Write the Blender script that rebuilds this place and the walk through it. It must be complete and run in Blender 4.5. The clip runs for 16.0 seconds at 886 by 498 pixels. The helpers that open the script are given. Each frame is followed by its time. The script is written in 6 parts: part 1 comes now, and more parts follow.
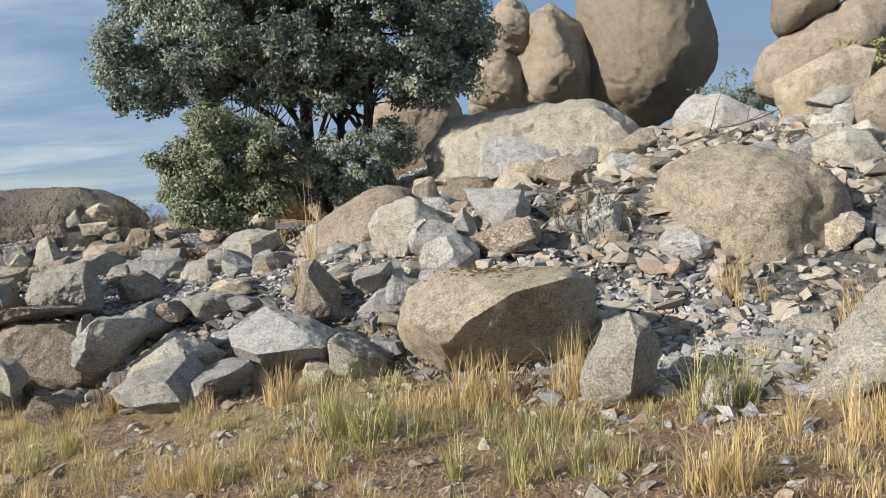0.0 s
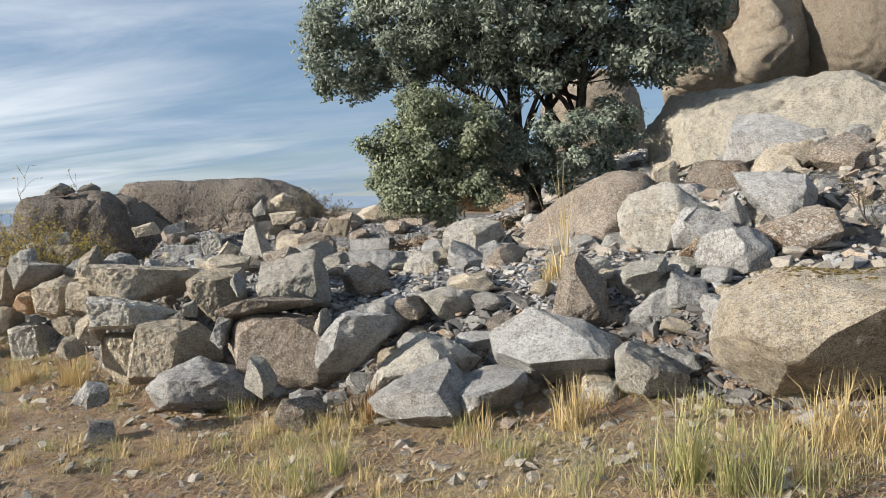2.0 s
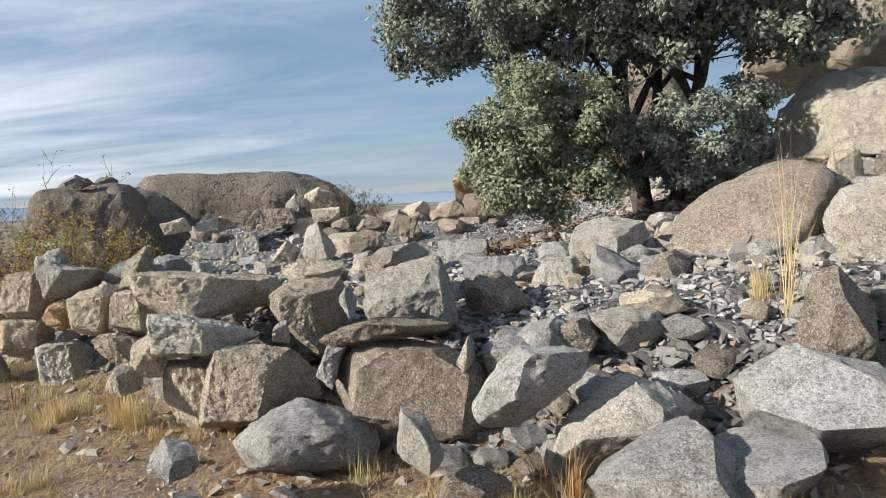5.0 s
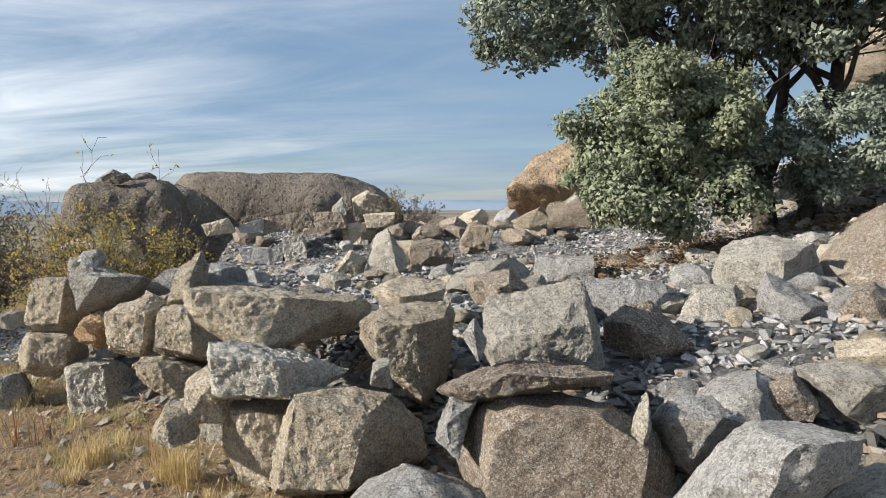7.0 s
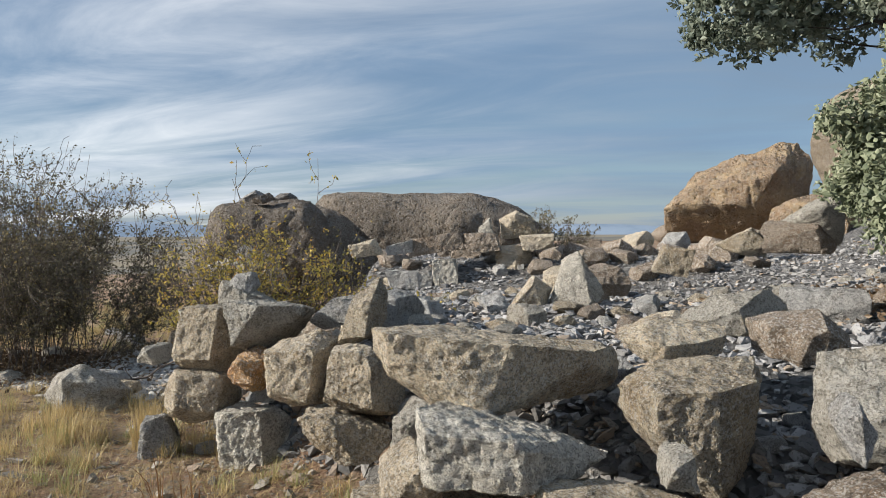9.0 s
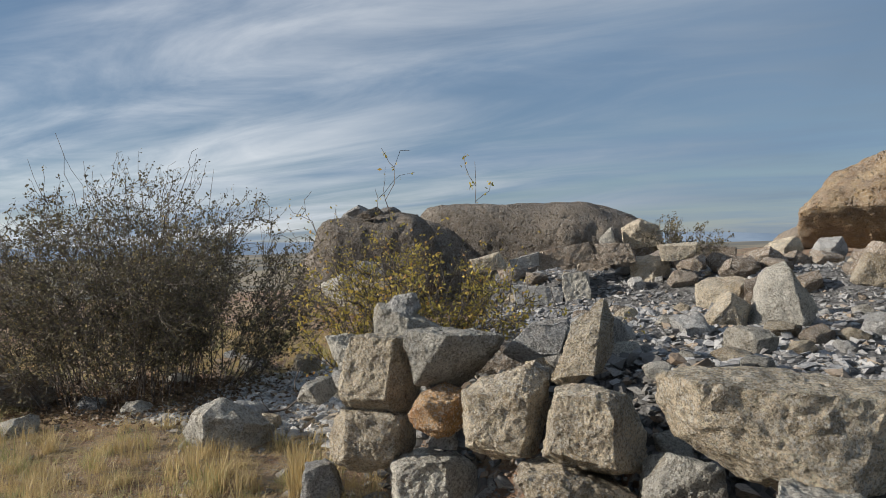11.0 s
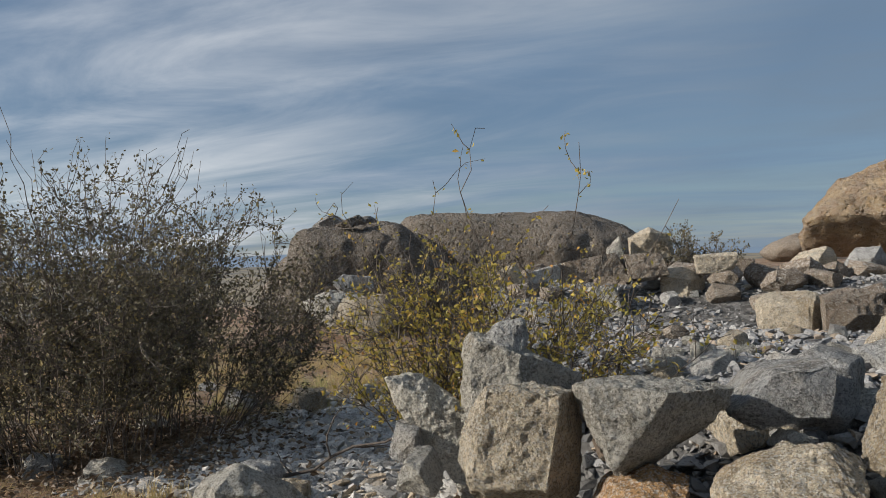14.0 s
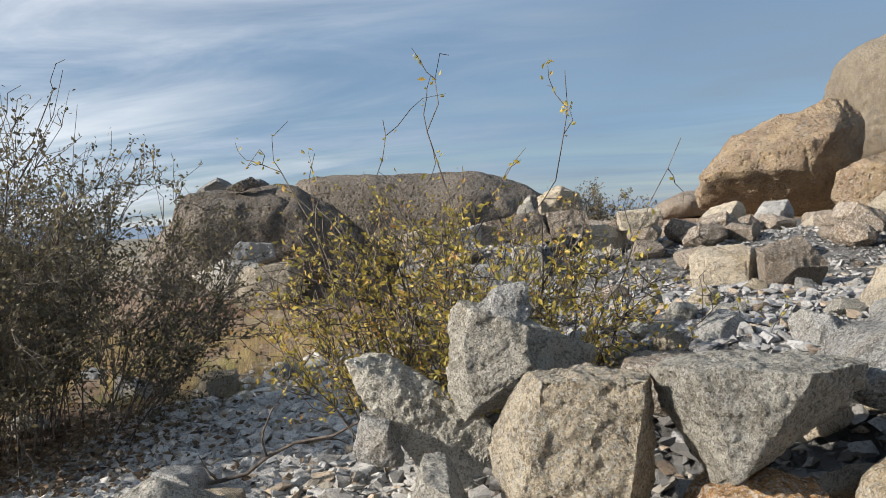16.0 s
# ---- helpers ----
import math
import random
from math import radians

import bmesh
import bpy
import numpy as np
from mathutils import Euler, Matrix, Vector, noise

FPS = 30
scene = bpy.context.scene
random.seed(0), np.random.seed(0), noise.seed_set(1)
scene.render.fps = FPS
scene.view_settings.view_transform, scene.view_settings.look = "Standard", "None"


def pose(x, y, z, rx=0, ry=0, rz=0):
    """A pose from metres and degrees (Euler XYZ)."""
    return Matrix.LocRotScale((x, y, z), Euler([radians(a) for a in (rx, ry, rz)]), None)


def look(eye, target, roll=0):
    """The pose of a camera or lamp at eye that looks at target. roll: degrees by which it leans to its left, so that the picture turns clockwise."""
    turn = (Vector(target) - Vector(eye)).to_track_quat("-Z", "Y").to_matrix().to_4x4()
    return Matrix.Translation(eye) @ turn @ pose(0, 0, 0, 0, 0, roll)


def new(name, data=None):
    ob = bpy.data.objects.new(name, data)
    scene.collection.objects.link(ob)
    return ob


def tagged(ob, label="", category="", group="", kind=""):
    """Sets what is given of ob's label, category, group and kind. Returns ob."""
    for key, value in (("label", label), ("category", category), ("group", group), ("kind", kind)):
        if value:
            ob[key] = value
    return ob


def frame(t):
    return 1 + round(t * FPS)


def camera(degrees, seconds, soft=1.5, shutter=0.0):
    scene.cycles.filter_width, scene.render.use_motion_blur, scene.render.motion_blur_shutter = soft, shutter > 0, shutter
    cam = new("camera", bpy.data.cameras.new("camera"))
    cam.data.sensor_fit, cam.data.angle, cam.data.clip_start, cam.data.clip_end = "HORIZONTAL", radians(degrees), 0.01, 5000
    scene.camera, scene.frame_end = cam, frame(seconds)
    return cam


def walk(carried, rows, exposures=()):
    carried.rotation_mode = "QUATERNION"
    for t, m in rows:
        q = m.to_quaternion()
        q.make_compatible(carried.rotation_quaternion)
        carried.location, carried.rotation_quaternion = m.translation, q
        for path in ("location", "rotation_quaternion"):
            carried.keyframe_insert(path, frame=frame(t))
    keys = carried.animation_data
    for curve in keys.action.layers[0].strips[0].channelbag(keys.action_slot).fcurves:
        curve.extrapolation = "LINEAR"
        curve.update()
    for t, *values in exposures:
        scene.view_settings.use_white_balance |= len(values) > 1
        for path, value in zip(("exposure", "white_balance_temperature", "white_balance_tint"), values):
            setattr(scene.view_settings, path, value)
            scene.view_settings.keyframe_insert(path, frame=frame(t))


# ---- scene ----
cam = camera(60.3, 16.0, 0.5)
PATH = [
    (0, (-0.028, 0.291, 1.559), (-0.028, 2.286, 1.41), -2.9),
    (0.5, (-0.301, 0.524, 1.553), (-0.526, 2.506, 1.407), -2.1),
    (1, (-0.57, 0.707, 1.53), (-0.933, 2.668, 1.374), -2.1),
    (1.5, (-0.852, 0.85, 1.521), (-1.204, 2.812, 1.354), -2.9),
    (2, (-1.073, 1.109, 1.533), (-1.442, 3.069, 1.385), -2.8),
    (2.5, (-1.329, 1.345, 1.542), (-1.696, 3.307, 1.409), -2.4),
    (3, (-1.613, 1.511, 1.557), (-1.957, 3.476, 1.419), -2.6),
    (3.5, (-1.788, 1.75, 1.543), (-2.152, 3.711, 1.399), -2.5),
    (4, (-1.956, 2.012, 1.54), (-2.33, 3.971, 1.388), -2.4),
    (4.2, (-2.039, 2.091, 1.534), (-2.41, 4.05, 1.382), -2.4),
    (6.3, (-3.033, 3.037, 1.525), (-3.436, 4.99, 1.368), -1.5),
    (6.5, (-3.097, 3.157, 1.511), (-3.505, 5.11, 1.37), -1.1),
    (7, (-3.288, 3.453, 1.517), (-3.729, 5.399, 1.387), -0.4),
    (7.5, (-3.604, 3.656, 1.493), (-4.144, 5.578, 1.372), -0.8),
    (8, (-3.843, 3.937, 1.46), (-4.507, 5.82, 1.356), -0.8),
    (8.2, (-3.913, 4.06, 1.459), (-4.596, 5.938, 1.368), -0.5),
    (10.3, (-4.857, 4.85, 1.457), (-5.727, 6.65, 1.421), -1.2),
    (10.5, (-4.96, 4.875, 1.446), (-5.854, 6.663, 1.413), -1.3),
    (11, (-5.202, 4.957, 1.456), (-6.137, 6.725, 1.427), -1.6),
    (11.5, (-5.38, 5.131, 1.452), (-6.373, 6.867, 1.444), -1.2),
    (12, (-5.625, 5.306, 1.448), (-6.698, 6.994, 1.437), -1.1),
    (12.5, (-5.97, 5.399, 1.434), (-7.086, 7.058, 1.406), -1.7),
    (13, (-6.218, 5.597, 1.4), (-7.327, 7.262, 1.387), -1.5),
    (13.5, (-6.399, 5.769, 1.419), (-7.375, 7.514, 1.42), -1.4),
    (14, (-6.657, 5.876, 1.432), (-7.459, 7.708, 1.435), -1.7),
    (14.5, (-6.886, 5.969, 1.419), (-7.634, 7.824, 1.406), -1.8),
    (15, (-7.035, 6.181, 1.402), (-7.735, 8.054, 1.372), -1.9),
    (15.5, (-7.105, 6.346, 1.396), (-7.694, 8.257, 1.334), -2.4),
    (16, (-7.337, 6.452, 1.38), (-7.849, 8.383, 1.282), -2.9),
]
walk(cam, [(t, look(eye, target, roll)) for t, eye, target, roll in PATH],
     [(0, 0.55), (4, 0.66), (7, 0.66), (8.5, 0.55), (10.5, 0.19), (11.5, 0.13), (12.2, -0.04), (13, -0.04), (14, 0.03), (14.5, 0.34), (15, 0.38), (16, 0.54)])

# ---- world, sun ----
SUN_DIR = Vector((-0.778, -0.485, 0.40)).normalized()
world = bpy.data.worlds.new("world")
scene.world = world
world.use_nodes = True
wn, wl = world.node_tree.nodes, world.node_tree.links
wn.clear()
w_out, w_bg = wn.new("ShaderNodeOutputWorld"), wn.new("ShaderNodeBackground")
w_bg.inputs["Strength"].default_value = 0.068
sky = wn.new("ShaderNodeTexSky")
sky.sky_type, sky.sun_disc = "NISHITA", False
sky.sun_elevation = math.asin(SUN_DIR.z)
sky.sun_rotation = math.atan2(SUN_DIR.x, SUN_DIR.y)
sky.altitude, sky.air_density, sky.dust_density, sky.ozone_density = 900, 1.0, 0.3, 2.5


def wmath(op, a, b=0.0, c=None):
    n = wn.new("ShaderNodeMath")
    n.operation = op
    for i, v in enumerate((a, b) if c is None else (a, b, c)):
        if isinstance(v, (int, float)):
            n.inputs[i].default_value = v
        else:
            wl.new(v, n.inputs[i])
    return n.outputs[0]


w_co = wn.new("ShaderNodeTexCoord")
w_sep = wn.new("ShaderNodeSeparateXYZ")
wl.new(w_co.outputs["Generated"], w_sep.inputs[0])
up = wmath("MAXIMUM", w_sep.outputs[2], 0.0)
lift = wmath("ADD", up, 0.1)
w_com = wn.new("ShaderNodeCombineXYZ")
wl.new(wmath("DIVIDE", w_sep.outputs[0], lift), w_com.inputs[0])
wl.new(wmath("DIVIDE", w_sep.outputs[1], lift), w_com.inputs[1])


def cloud_noise(scale, turn, stretch, rough, seed, warp):
    m = wn.new("ShaderNodeMapping")
    m.inputs["Rotation"].default_value = (0, 0, radians(turn))
    m.inputs["Scale"].default_value = (stretch, 1, 1)
    m.inputs["Location"].default_value = (seed, seed * 0.7, 0)
    wl.new(w_com.outputs[0], m.inputs["Vector"])
    n = wn.new("ShaderNodeTexNoise")
    n.inputs["Scale"].default_value, n.inputs["Detail"].default_value = scale, 7
    n.inputs["Roughness"].default_value, n.inputs["Distortion"].default_value = rough, warp
    wl.new(m.outputs[0], n.inputs["Vector"])
    return n.outputs["Fac"]


veil = cloud_noise(0.55, 18, 0.45, 0.5, 3.1, 0.4)
streak = cloud_noise(1.3, 28, 0.5, 0.6, 7.7, 1.0)
cover = wmath("ADD", wmath("MULTIPLY", veil, 0.9), wmath("MULTIPLY", streak, 0.45))
w_ramp = wn.new("ShaderNodeMapRange")
w_ramp.interpolation_type = "SMOOTHSTEP"
w_ramp.inputs["From Min"].default_value, w_ramp.inputs["From Max"].default_value = 0.5, 1.06
w_ramp.inputs["To Min"].default_value, w_ramp.inputs["To Max"].default_value = 0.0, 0.95
wl.new(cover, w_ramp.inputs["Value"])
w_mix = wn.new("ShaderNodeMix")
w_mix.data_type = "RGBA"
wl.new(w_ramp.outputs[0], w_mix.inputs["Factor"])
# thin grey-blue veil under the bright streaks
w_veil = wn.new("ShaderNodeMix")
w_veil.data_type = "RGBA"
w_low = wn.new("ShaderNodeMapRange")
w_low.interpolation_type = "SMOOTHSTEP"
for i_, v_ in enumerate((cloud_noise(0.8, -12, 0.4, 0.55, 21.3, 0.5), 0.35, 0.7, 0.45, 0.9)):
    if i_:
        w_low.inputs[i_].default_value = v_
    else:
        wl.new(v_, w_low.inputs[0])
wl.new(w_low.outputs[0], w_veil.inputs["Factor"])
wl.new(sky.outputs[0], w_veil.inputs[6])
w_veil.inputs[7].default_value = (2.4, 3.7, 5.5, 1)
wl.new(w_veil.outputs[2], w_mix.inputs[6])
# cloud is brighter towards the sun
w_dot = wn.new("ShaderNodeVectorMath")
w_dot.operation = "DOT_PRODUCT"
wl.new(w_co.outputs["Generated"], w_dot.inputs[0])
w_dot.inputs[1].default_value = SUN_DIR
w_glow = wn.new("ShaderNodeMix")
w_glow.data_type = "RGBA"
wl.new(wmath("MULTIPLY_ADD", w_dot.outputs["Value"], 1.0, 0.41), w_glow.inputs["Factor"])
w_glow.inputs[6].default_value, w_glow.inputs[7].default_value = (2.6, 3.4, 4.4, 1), (18.5, 18.3, 18.0, 1)
wl.new(w_glow.outputs[2], w_mix.inputs[7])
wl.new(w_mix.outputs[2], w_bg.inputs["Color"])
wl.new(w_bg.outputs[0], w_out.inputs[0])

sun = new("sun", bpy.data.lights.new("sun", "SUN"))
sun.data.energy, sun.data.angle, sun.data.color = 5.0, radians(0.8), (1.0, 0.922, 0.81)
sun.matrix_world = look(SUN_DIR * 50, (0, 0, 0))


# ---- materials ----
class Nodes:
    """A node material under construction."""

    def __init__(self, name, rough=0.9):
        self.mat = bpy.data.materials.new(name)
        self.mat.use_nodes = True
        self.n, self.l = self.mat.node_tree.nodes, self.mat.node_tree.links
        self.bsdf = self.n["Principled BSDF"]
        self.bsdf.inputs["Roughness"].default_value = rough
        self.bsdf.inputs["Specular IOR Level"].default_value = 0.25

    def put(self, socket, value):
        if hasattr(value, "is_linked"):
            self.l.new(value, socket)
        elif isinstance(value, tuple):
            socket.default_value = (*value, 1) if len(value) == 3 and socket.type == "RGBA" else value
        else:
            socket.default_value = value

    def coords(self, kind="Object", vary=True):
        co = self.n.new("ShaderNodeTexCoord").outputs[kind]
        if not vary:
            return co
        info = self.n.new("ShaderNodeObjectInfo").outputs["Random"]
        mul = self.math("MULTIPLY", info, 37.0)
        add = self.n.new("ShaderNodeVectorMath")
        self.l.new(co, add.inputs[0])
        self.l.new(mul, add.inputs[1])
        return add.outputs[0]

    def noise(self, co, scale, detail=4, rough=0.6, out="Fac", warp=0.0):
        n = self.n.new("ShaderNodeTexNoise")
        n.inputs["Scale"].default_value, n.inputs["Detail"].default_value = scale, detail
        n.inputs["Roughness"].default_value, n.inputs["Distortion"].default_value = rough, warp
        self.l.new(co, n.inputs["Vector"])
        return n.outputs[out]

    def cells(self, co, scale, feature="F1", out="Distance"):
        n = self.n.new("ShaderNodeTexVoronoi")
        n.feature = feature
        n.inputs["Scale"].default_value = scale
        self.l.new(co, n.inputs["Vector"])
        return n.outputs[out]

    def math(self, op, a, b=0.0):
        n = self.n.new("ShaderNodeMath")
        n.operation = op
        self.put(n.inputs[0], a)
        self.put(n.inputs[1], b)
        return n.outputs[0]

    def ramp(self, v, lo, hi, a=0.0, b=1.0):
        n = self.n.new("ShaderNodeMapRange")
        n.interpolation_type = "SMOOTHSTEP"
        for i, x in enumerate((v, lo, hi, a, b)):
            self.put(n.inputs[i], x)
        return n.outputs[0]

    def mix(self, f, a, b, blend="MIX"):
        n = self.n.new("ShaderNodeMix")
        n.data_type, n.blend_type = "RGBA", blend
        self.put(n.inputs[0], f)
        self.put(n.inputs[6], a)
        self.put(n.inputs[7], b)
        return n.outputs[2]

    def bump(self, height, strength, distance, after=None):
        n = self.n.new("ShaderNodeBump")
        n.inputs["Strength"].default_value, n.inputs["Distance"].default_value = strength, distance
        self.l.new(height, n.inputs["Height"])
        if after is not None:
            self.l.new(after, n.inputs["Normal"])
        return n.outputs[0]

    def done(self, colour, normal=None):
        self.put(self.bsdf.inputs["Base Color"], colour)
        if normal is not None:
            self.l.new(normal, self.bsdf.inputs["Normal"])
        return self.mat


def granite(name, base, stain, amount, lichen=(0.42, 0.40, 0.30), lichen_at=0.66, grain=1.0, pits=False, dirt=1.0):
    """Coarse granite: crystals, rusty or weathered stains in patches, lichen spots."""
    m = Nodes(name, 0.92)
    co = m.coords()
    patch = m.ramp(m.noise(co, 2.2, 5, 0.62, warp=0.6), 0.62 - amount * 0.4, 0.78 - amount * 0.4)
    rnd = m.n.new("ShaderNodeObjectInfo").outputs["Random"]
    tone = m.ramp(rnd, 0.0, 1.0, 0.82, 1.16)
    col = m.mix(patch, base, stain)
    broad = m.ramp(m.noise(co, 0.7, 4, 0.6, warp=0.8), 0.45, 0.68, 0.0, 0.6 * dirt)
    col = m.mix(broad, col, tuple(c * 0.72 for c in stain))
    col = m.mix(m.ramp(m.noise(co, 8, 7, 0.75, warp=0.4), 0.46, 0.66, 0.0, 0.55 * dirt), col, tuple(c * 0.55 for c in base))
    col = m.mix(m.ramp(m.noise(co, 3.1, 6, 0.7, warp=0.9), 0.54, 0.66, 0.0, 0.5 * dirt), col, (0.17, 0.155, 0.135))
    col = m.mix(m.ramp(m.noise(co, 5.0, 6, 0.75, warp=0.3), lichen_at, lichen_at + 0.08, 0, 0.7), col, lichen)
    mott = m.noise(co, 52, 8, 0.8)
    col = m.mix(m.ramp(mott, 0.53, 0.64, 0, 0.6), col, tuple(c * 0.3 for c in base))
    pit = m.ramp(m.cells(co, 38, "F1"), 0.18, 0.42)
    col = m.mix(m.ramp(m.math("MULTIPLY", pit, m.ramp(m.noise(co, 11, 5, 0.7), 0.42, 0.6)), 0.35, 0.9, 0, 0.45), col, tuple(c * 0.34 for c in stain))
    col = m.mix(m.ramp(mott, 0.47, 0.36, 0, 0.5), col, tuple(min(0.85, c * 1.45) for c in base))
    for scale, dark, pale in ((95 / grain, 0.36, 0.46), (190 / grain, 0.42, 0.5)):
        sep = m.n.new("ShaderNodeSeparateColor")
        m.l.new(m.cells(co, scale, "F1", "Color"), sep.inputs[0])
        col = m.mix(m.ramp(sep.outputs[0], 0.74, 0.88, 0, dark), col, (0.06, 0.055, 0.05))
        col = m.mix(m.ramp(sep.outputs[1], 0.74, 0.9, 0, pale), col, (0.70, 0.68, 0.64))
    val = m.n.new("ShaderNodeHueSaturation")
    m.put(val.inputs["Value"], tone)
    m.put(val.inputs["Color"], col)
    h1 = m.noise(co, 16, 8, 0.72)
    h2 = m.noise(co, 75, 4, 0.7)
    crack = m.ramp(m.noise(co, 7, 9, 0.8, warp=1.2), 0.3, 0.62)
    nrm = m.bump(crack, 0.12, 0.02)
    nrm = m.bump(m.math("SUBTRACT", 1.0, m.cells(co, 62, "F1")), 0.8, 0.012, nrm)
    nrm = m.bump(mott, 1.0, 0.022, m.bump(h1, 0.8, 0.045, m.bump(m.noise(co, 34, 5, 0.65), 0.9, 0.03, nrm)))
    nrm = m.bump(h2, 0.8, 0.010, nrm)
    if pits:
        nrm = m.bump(m.ramp(m.cells(co, 9, "F1"), 0.05, 0.4), 0.9, 0.04, nrm)
    return m.done(val.outputs[0], nrm)


GREY = granite("grey_granite", (0.52, 0.52, 0.515), (0.44, 0.39, 0.325), 0.12, dirt=0.7)
ORANGE = granite("orange_granite", (0.60, 0.38, 0.19), (0.44, 0.23, 0.10), 0.4, lichen_at=0.72, dirt=0.6)
PALE = granite("pale_granite", (0.64, 0.605, 0.53), (0.51, 0.435, 0.325), 0.15, dirt=0.6)
TAN = granite("tan_granite", (0.68, 0.575, 0.43), (0.50, 0.385, 0.25), 0.3, dirt=0.75)
BROWN = granite("brown_granite", (0.385, 0.31, 0.24), (0.30, 0.215, 0.145), 0.3, dirt=0.9)
OCHRE = granite("ochre_granite", (0.42, 0.285, 0.14), (0.24, 0.14, 0.065), 0.5, lichen_at=0.72, pits=True)
LICHEN = granite("weathered_granite", (0.36, 0.285, 0.19), (0.27, 0.20, 0.13), 0.3, (0.46, 0.40, 0.26), 0.6)
CREAM = granite("cream_granite", (0.56, 0.51, 0.41), (0.50, 0.44, 0.345), 0.1, dirt=0.2)
DOME = granite("dome_granite", (0.18, 0.137, 0.096), (0.115, 0.082, 0.054), 0.4, (0.23, 0.20, 0.12), 0.6, pits=True)
DARK = granite("dark_granite", (0.26, 0.25, 0.24), (0.18, 0.165, 0.15), 0.3)
PITTED = granite("pitted_granite", (0.68, 0.65, 0.58), (0.50, 0.43, 0.32), 0.15, pits=True, dirt=0.6)


def ground_material():
    m = Nodes("dry_soil", 0.97)
    co = m.coords("Object", False)
    soil = m.mix(m.ramp(m.noise(co, 1.3, 6, 0.65), 0.35, 0.7), (0.44, 0.275, 0.185), (0.54, 0.41, 0.29))
    soil = m.mix(m.ramp(m.noise(co, 0.6, 5, 0.6, warp=0.5), 0.5, 0.66), soil, (0.50, 0.42, 0.25))
    soil = m.mix(m.ramp(m.noise(co, 0.9, 6, 0.7, warp=1.0), 0.47, 0.6, 0, 0.8), soil, (0.32, 0.195, 0.13))
    soil = m.mix(m.ramp(m.noise(co, 14, 6, 0.75), 0.46, 0.66, 0, 0.85), soil, (0.19, 0.13, 0.09))
    soil = m.mix(m.ramp(m.noise(co, 45, 5, 0.8), 0.5, 0.7, 0, 0.6), soil, (0.58, 0.49, 0.33))
    chips = m.cells(co, 34, "F1", "Color")
    sep = m.n.new("ShaderNodeSeparateColor")
    m.l.new(chips, sep.inputs[0])
    soil = m.mix(m.ramp(sep.outputs[0], 0.78, 0.84, 0, 0.6), soil, (0.36, 0.34, 0.31))
    att = m.n.new("ShaderNodeAttribute")
    att.attribute_name = "rubble"
    chip2 = m.cells(co, 16, "F1", "Color")
    sep2 = m.n.new("ShaderNodeSeparateColor")
    m.l.new(chip2, sep2.inputs[0])
    scree = m.mix(sep2.outputs[0], (0.11, 0.108, 0.105), (0.32, 0.315, 0.31))
    mask = m.ramp(m.math("ADD", att.outputs["Fac"], m.math("MULTIPLY", m.math("SUBTRACT", m.noise(co, 3, 5), 0.5), 0.7)), 0.4, 0.6)
    col = m.mix(mask, soil, scree)
    far = m.n.new("ShaderNodeAttribute")
    far.attribute_name = "far"
    plain = m.mix(m.ramp(m.noise(co, 0.004, 5, 0.6), 0.42, 0.58), (0.27, 0.23, 0.165), (0.15, 0.15, 0.135))
    col = m.mix(far.outputs["Fac"], col, plain)
    nrm = m.bump(m.noise(co, 22, 8, 0.8), 1.0, 0.1)
    return m.done(col, m.bump(m.cells(co, 30), 0.5, 0.02, nrm))


def leaf_material(name, a, b, c, trans=0.25):
    m = Nodes(name, 0.55)
    isl = m.n.new("ShaderNodeNewGeometry").outputs["Random Per Island"]
    co = m.coords("Object", False)
    col = m.mix(m.ramp(isl, 0.1, 0.7), a, b)
    col = m.mix(m.ramp(isl, 0.82, 1.0), col, c)
    # clump-sized darkening paints in shaded depth between brighter leaf clumps
    col = m.mix(m.ramp(m.noise(co, 3.2, 3), 0.4, 0.62, 0, 0.8), col, tuple(v * 0.8 for v in a))
    m.bsdf.inputs["Specular IOR Level"].default_value = 0.4
    tr = m.n.new("ShaderNodeBsdfTranslucent")
    m.put(tr.inputs["Color"], col)
    mixs = m.n.new("ShaderNodeMixShader")
    mixs.inputs[0].default_value = trans
    m.done(col)
    m.l.new(m.bsdf.outputs[0], mixs.inputs[1])
    m.l.new(tr.outputs[0], mixs.inputs[2])
    m.l.new(mixs.outputs[0], m.n["Material Output"].inputs[0])
    return m.mat


def bark_material(name, a, b):
    m = Nodes(name, 0.95)
    co = m.coords("Object", False)
    col = m.mix(m.ramp(m.noise(co, 12, 6, 0.7), 0.35, 0.65), a, b)
    return m.done(col, m.bump(m.noise(co, 30, 6, 0.7), 0.8, 0.02))


GROUND = ground_material()
OAK_LEAF = leaf_material("oak_leaf", (0.15, 0.185, 0.145), (0.32, 0.365, 0.29), (0.50, 0.54, 0.45), 0.3)
OAK_PALE = leaf_material("young_oak_leaf", (0.16, 0.19, 0.115), (0.31, 0.34, 0.22), (0.48, 0.50, 0.36))
YELLOW_LEAF = leaf_material("yellow_leaf", (0.38, 0.33, 0.09), (0.64, 0.48, 0.10), (0.54, 0.27, 0.09), 0.4)
DULL_LEAF = leaf_material("dull_leaf", (0.12, 0.105, 0.065), (0.23, 0.20, 0.12), (0.46, 0.36, 0.15), 0.25)
STRAW = leaf_material("dry_grass", (0.54, 0.41, 0.20), (0.66, 0.53, 0.29), (0.40, 0.32, 0.15), 0.3)
GREEN_STRAW = leaf_material("greenish_grass", (0.33, 0.34, 0.14), (0.52, 0.46, 0.22), (0.58, 0.47, 0.26), 0.3)
RED_STALK = leaf_material("russet_stalk", (0.26, 0.13, 0.05), (0.34, 0.2, 0.08), (0.2, 0.09, 0.04), 0.25)
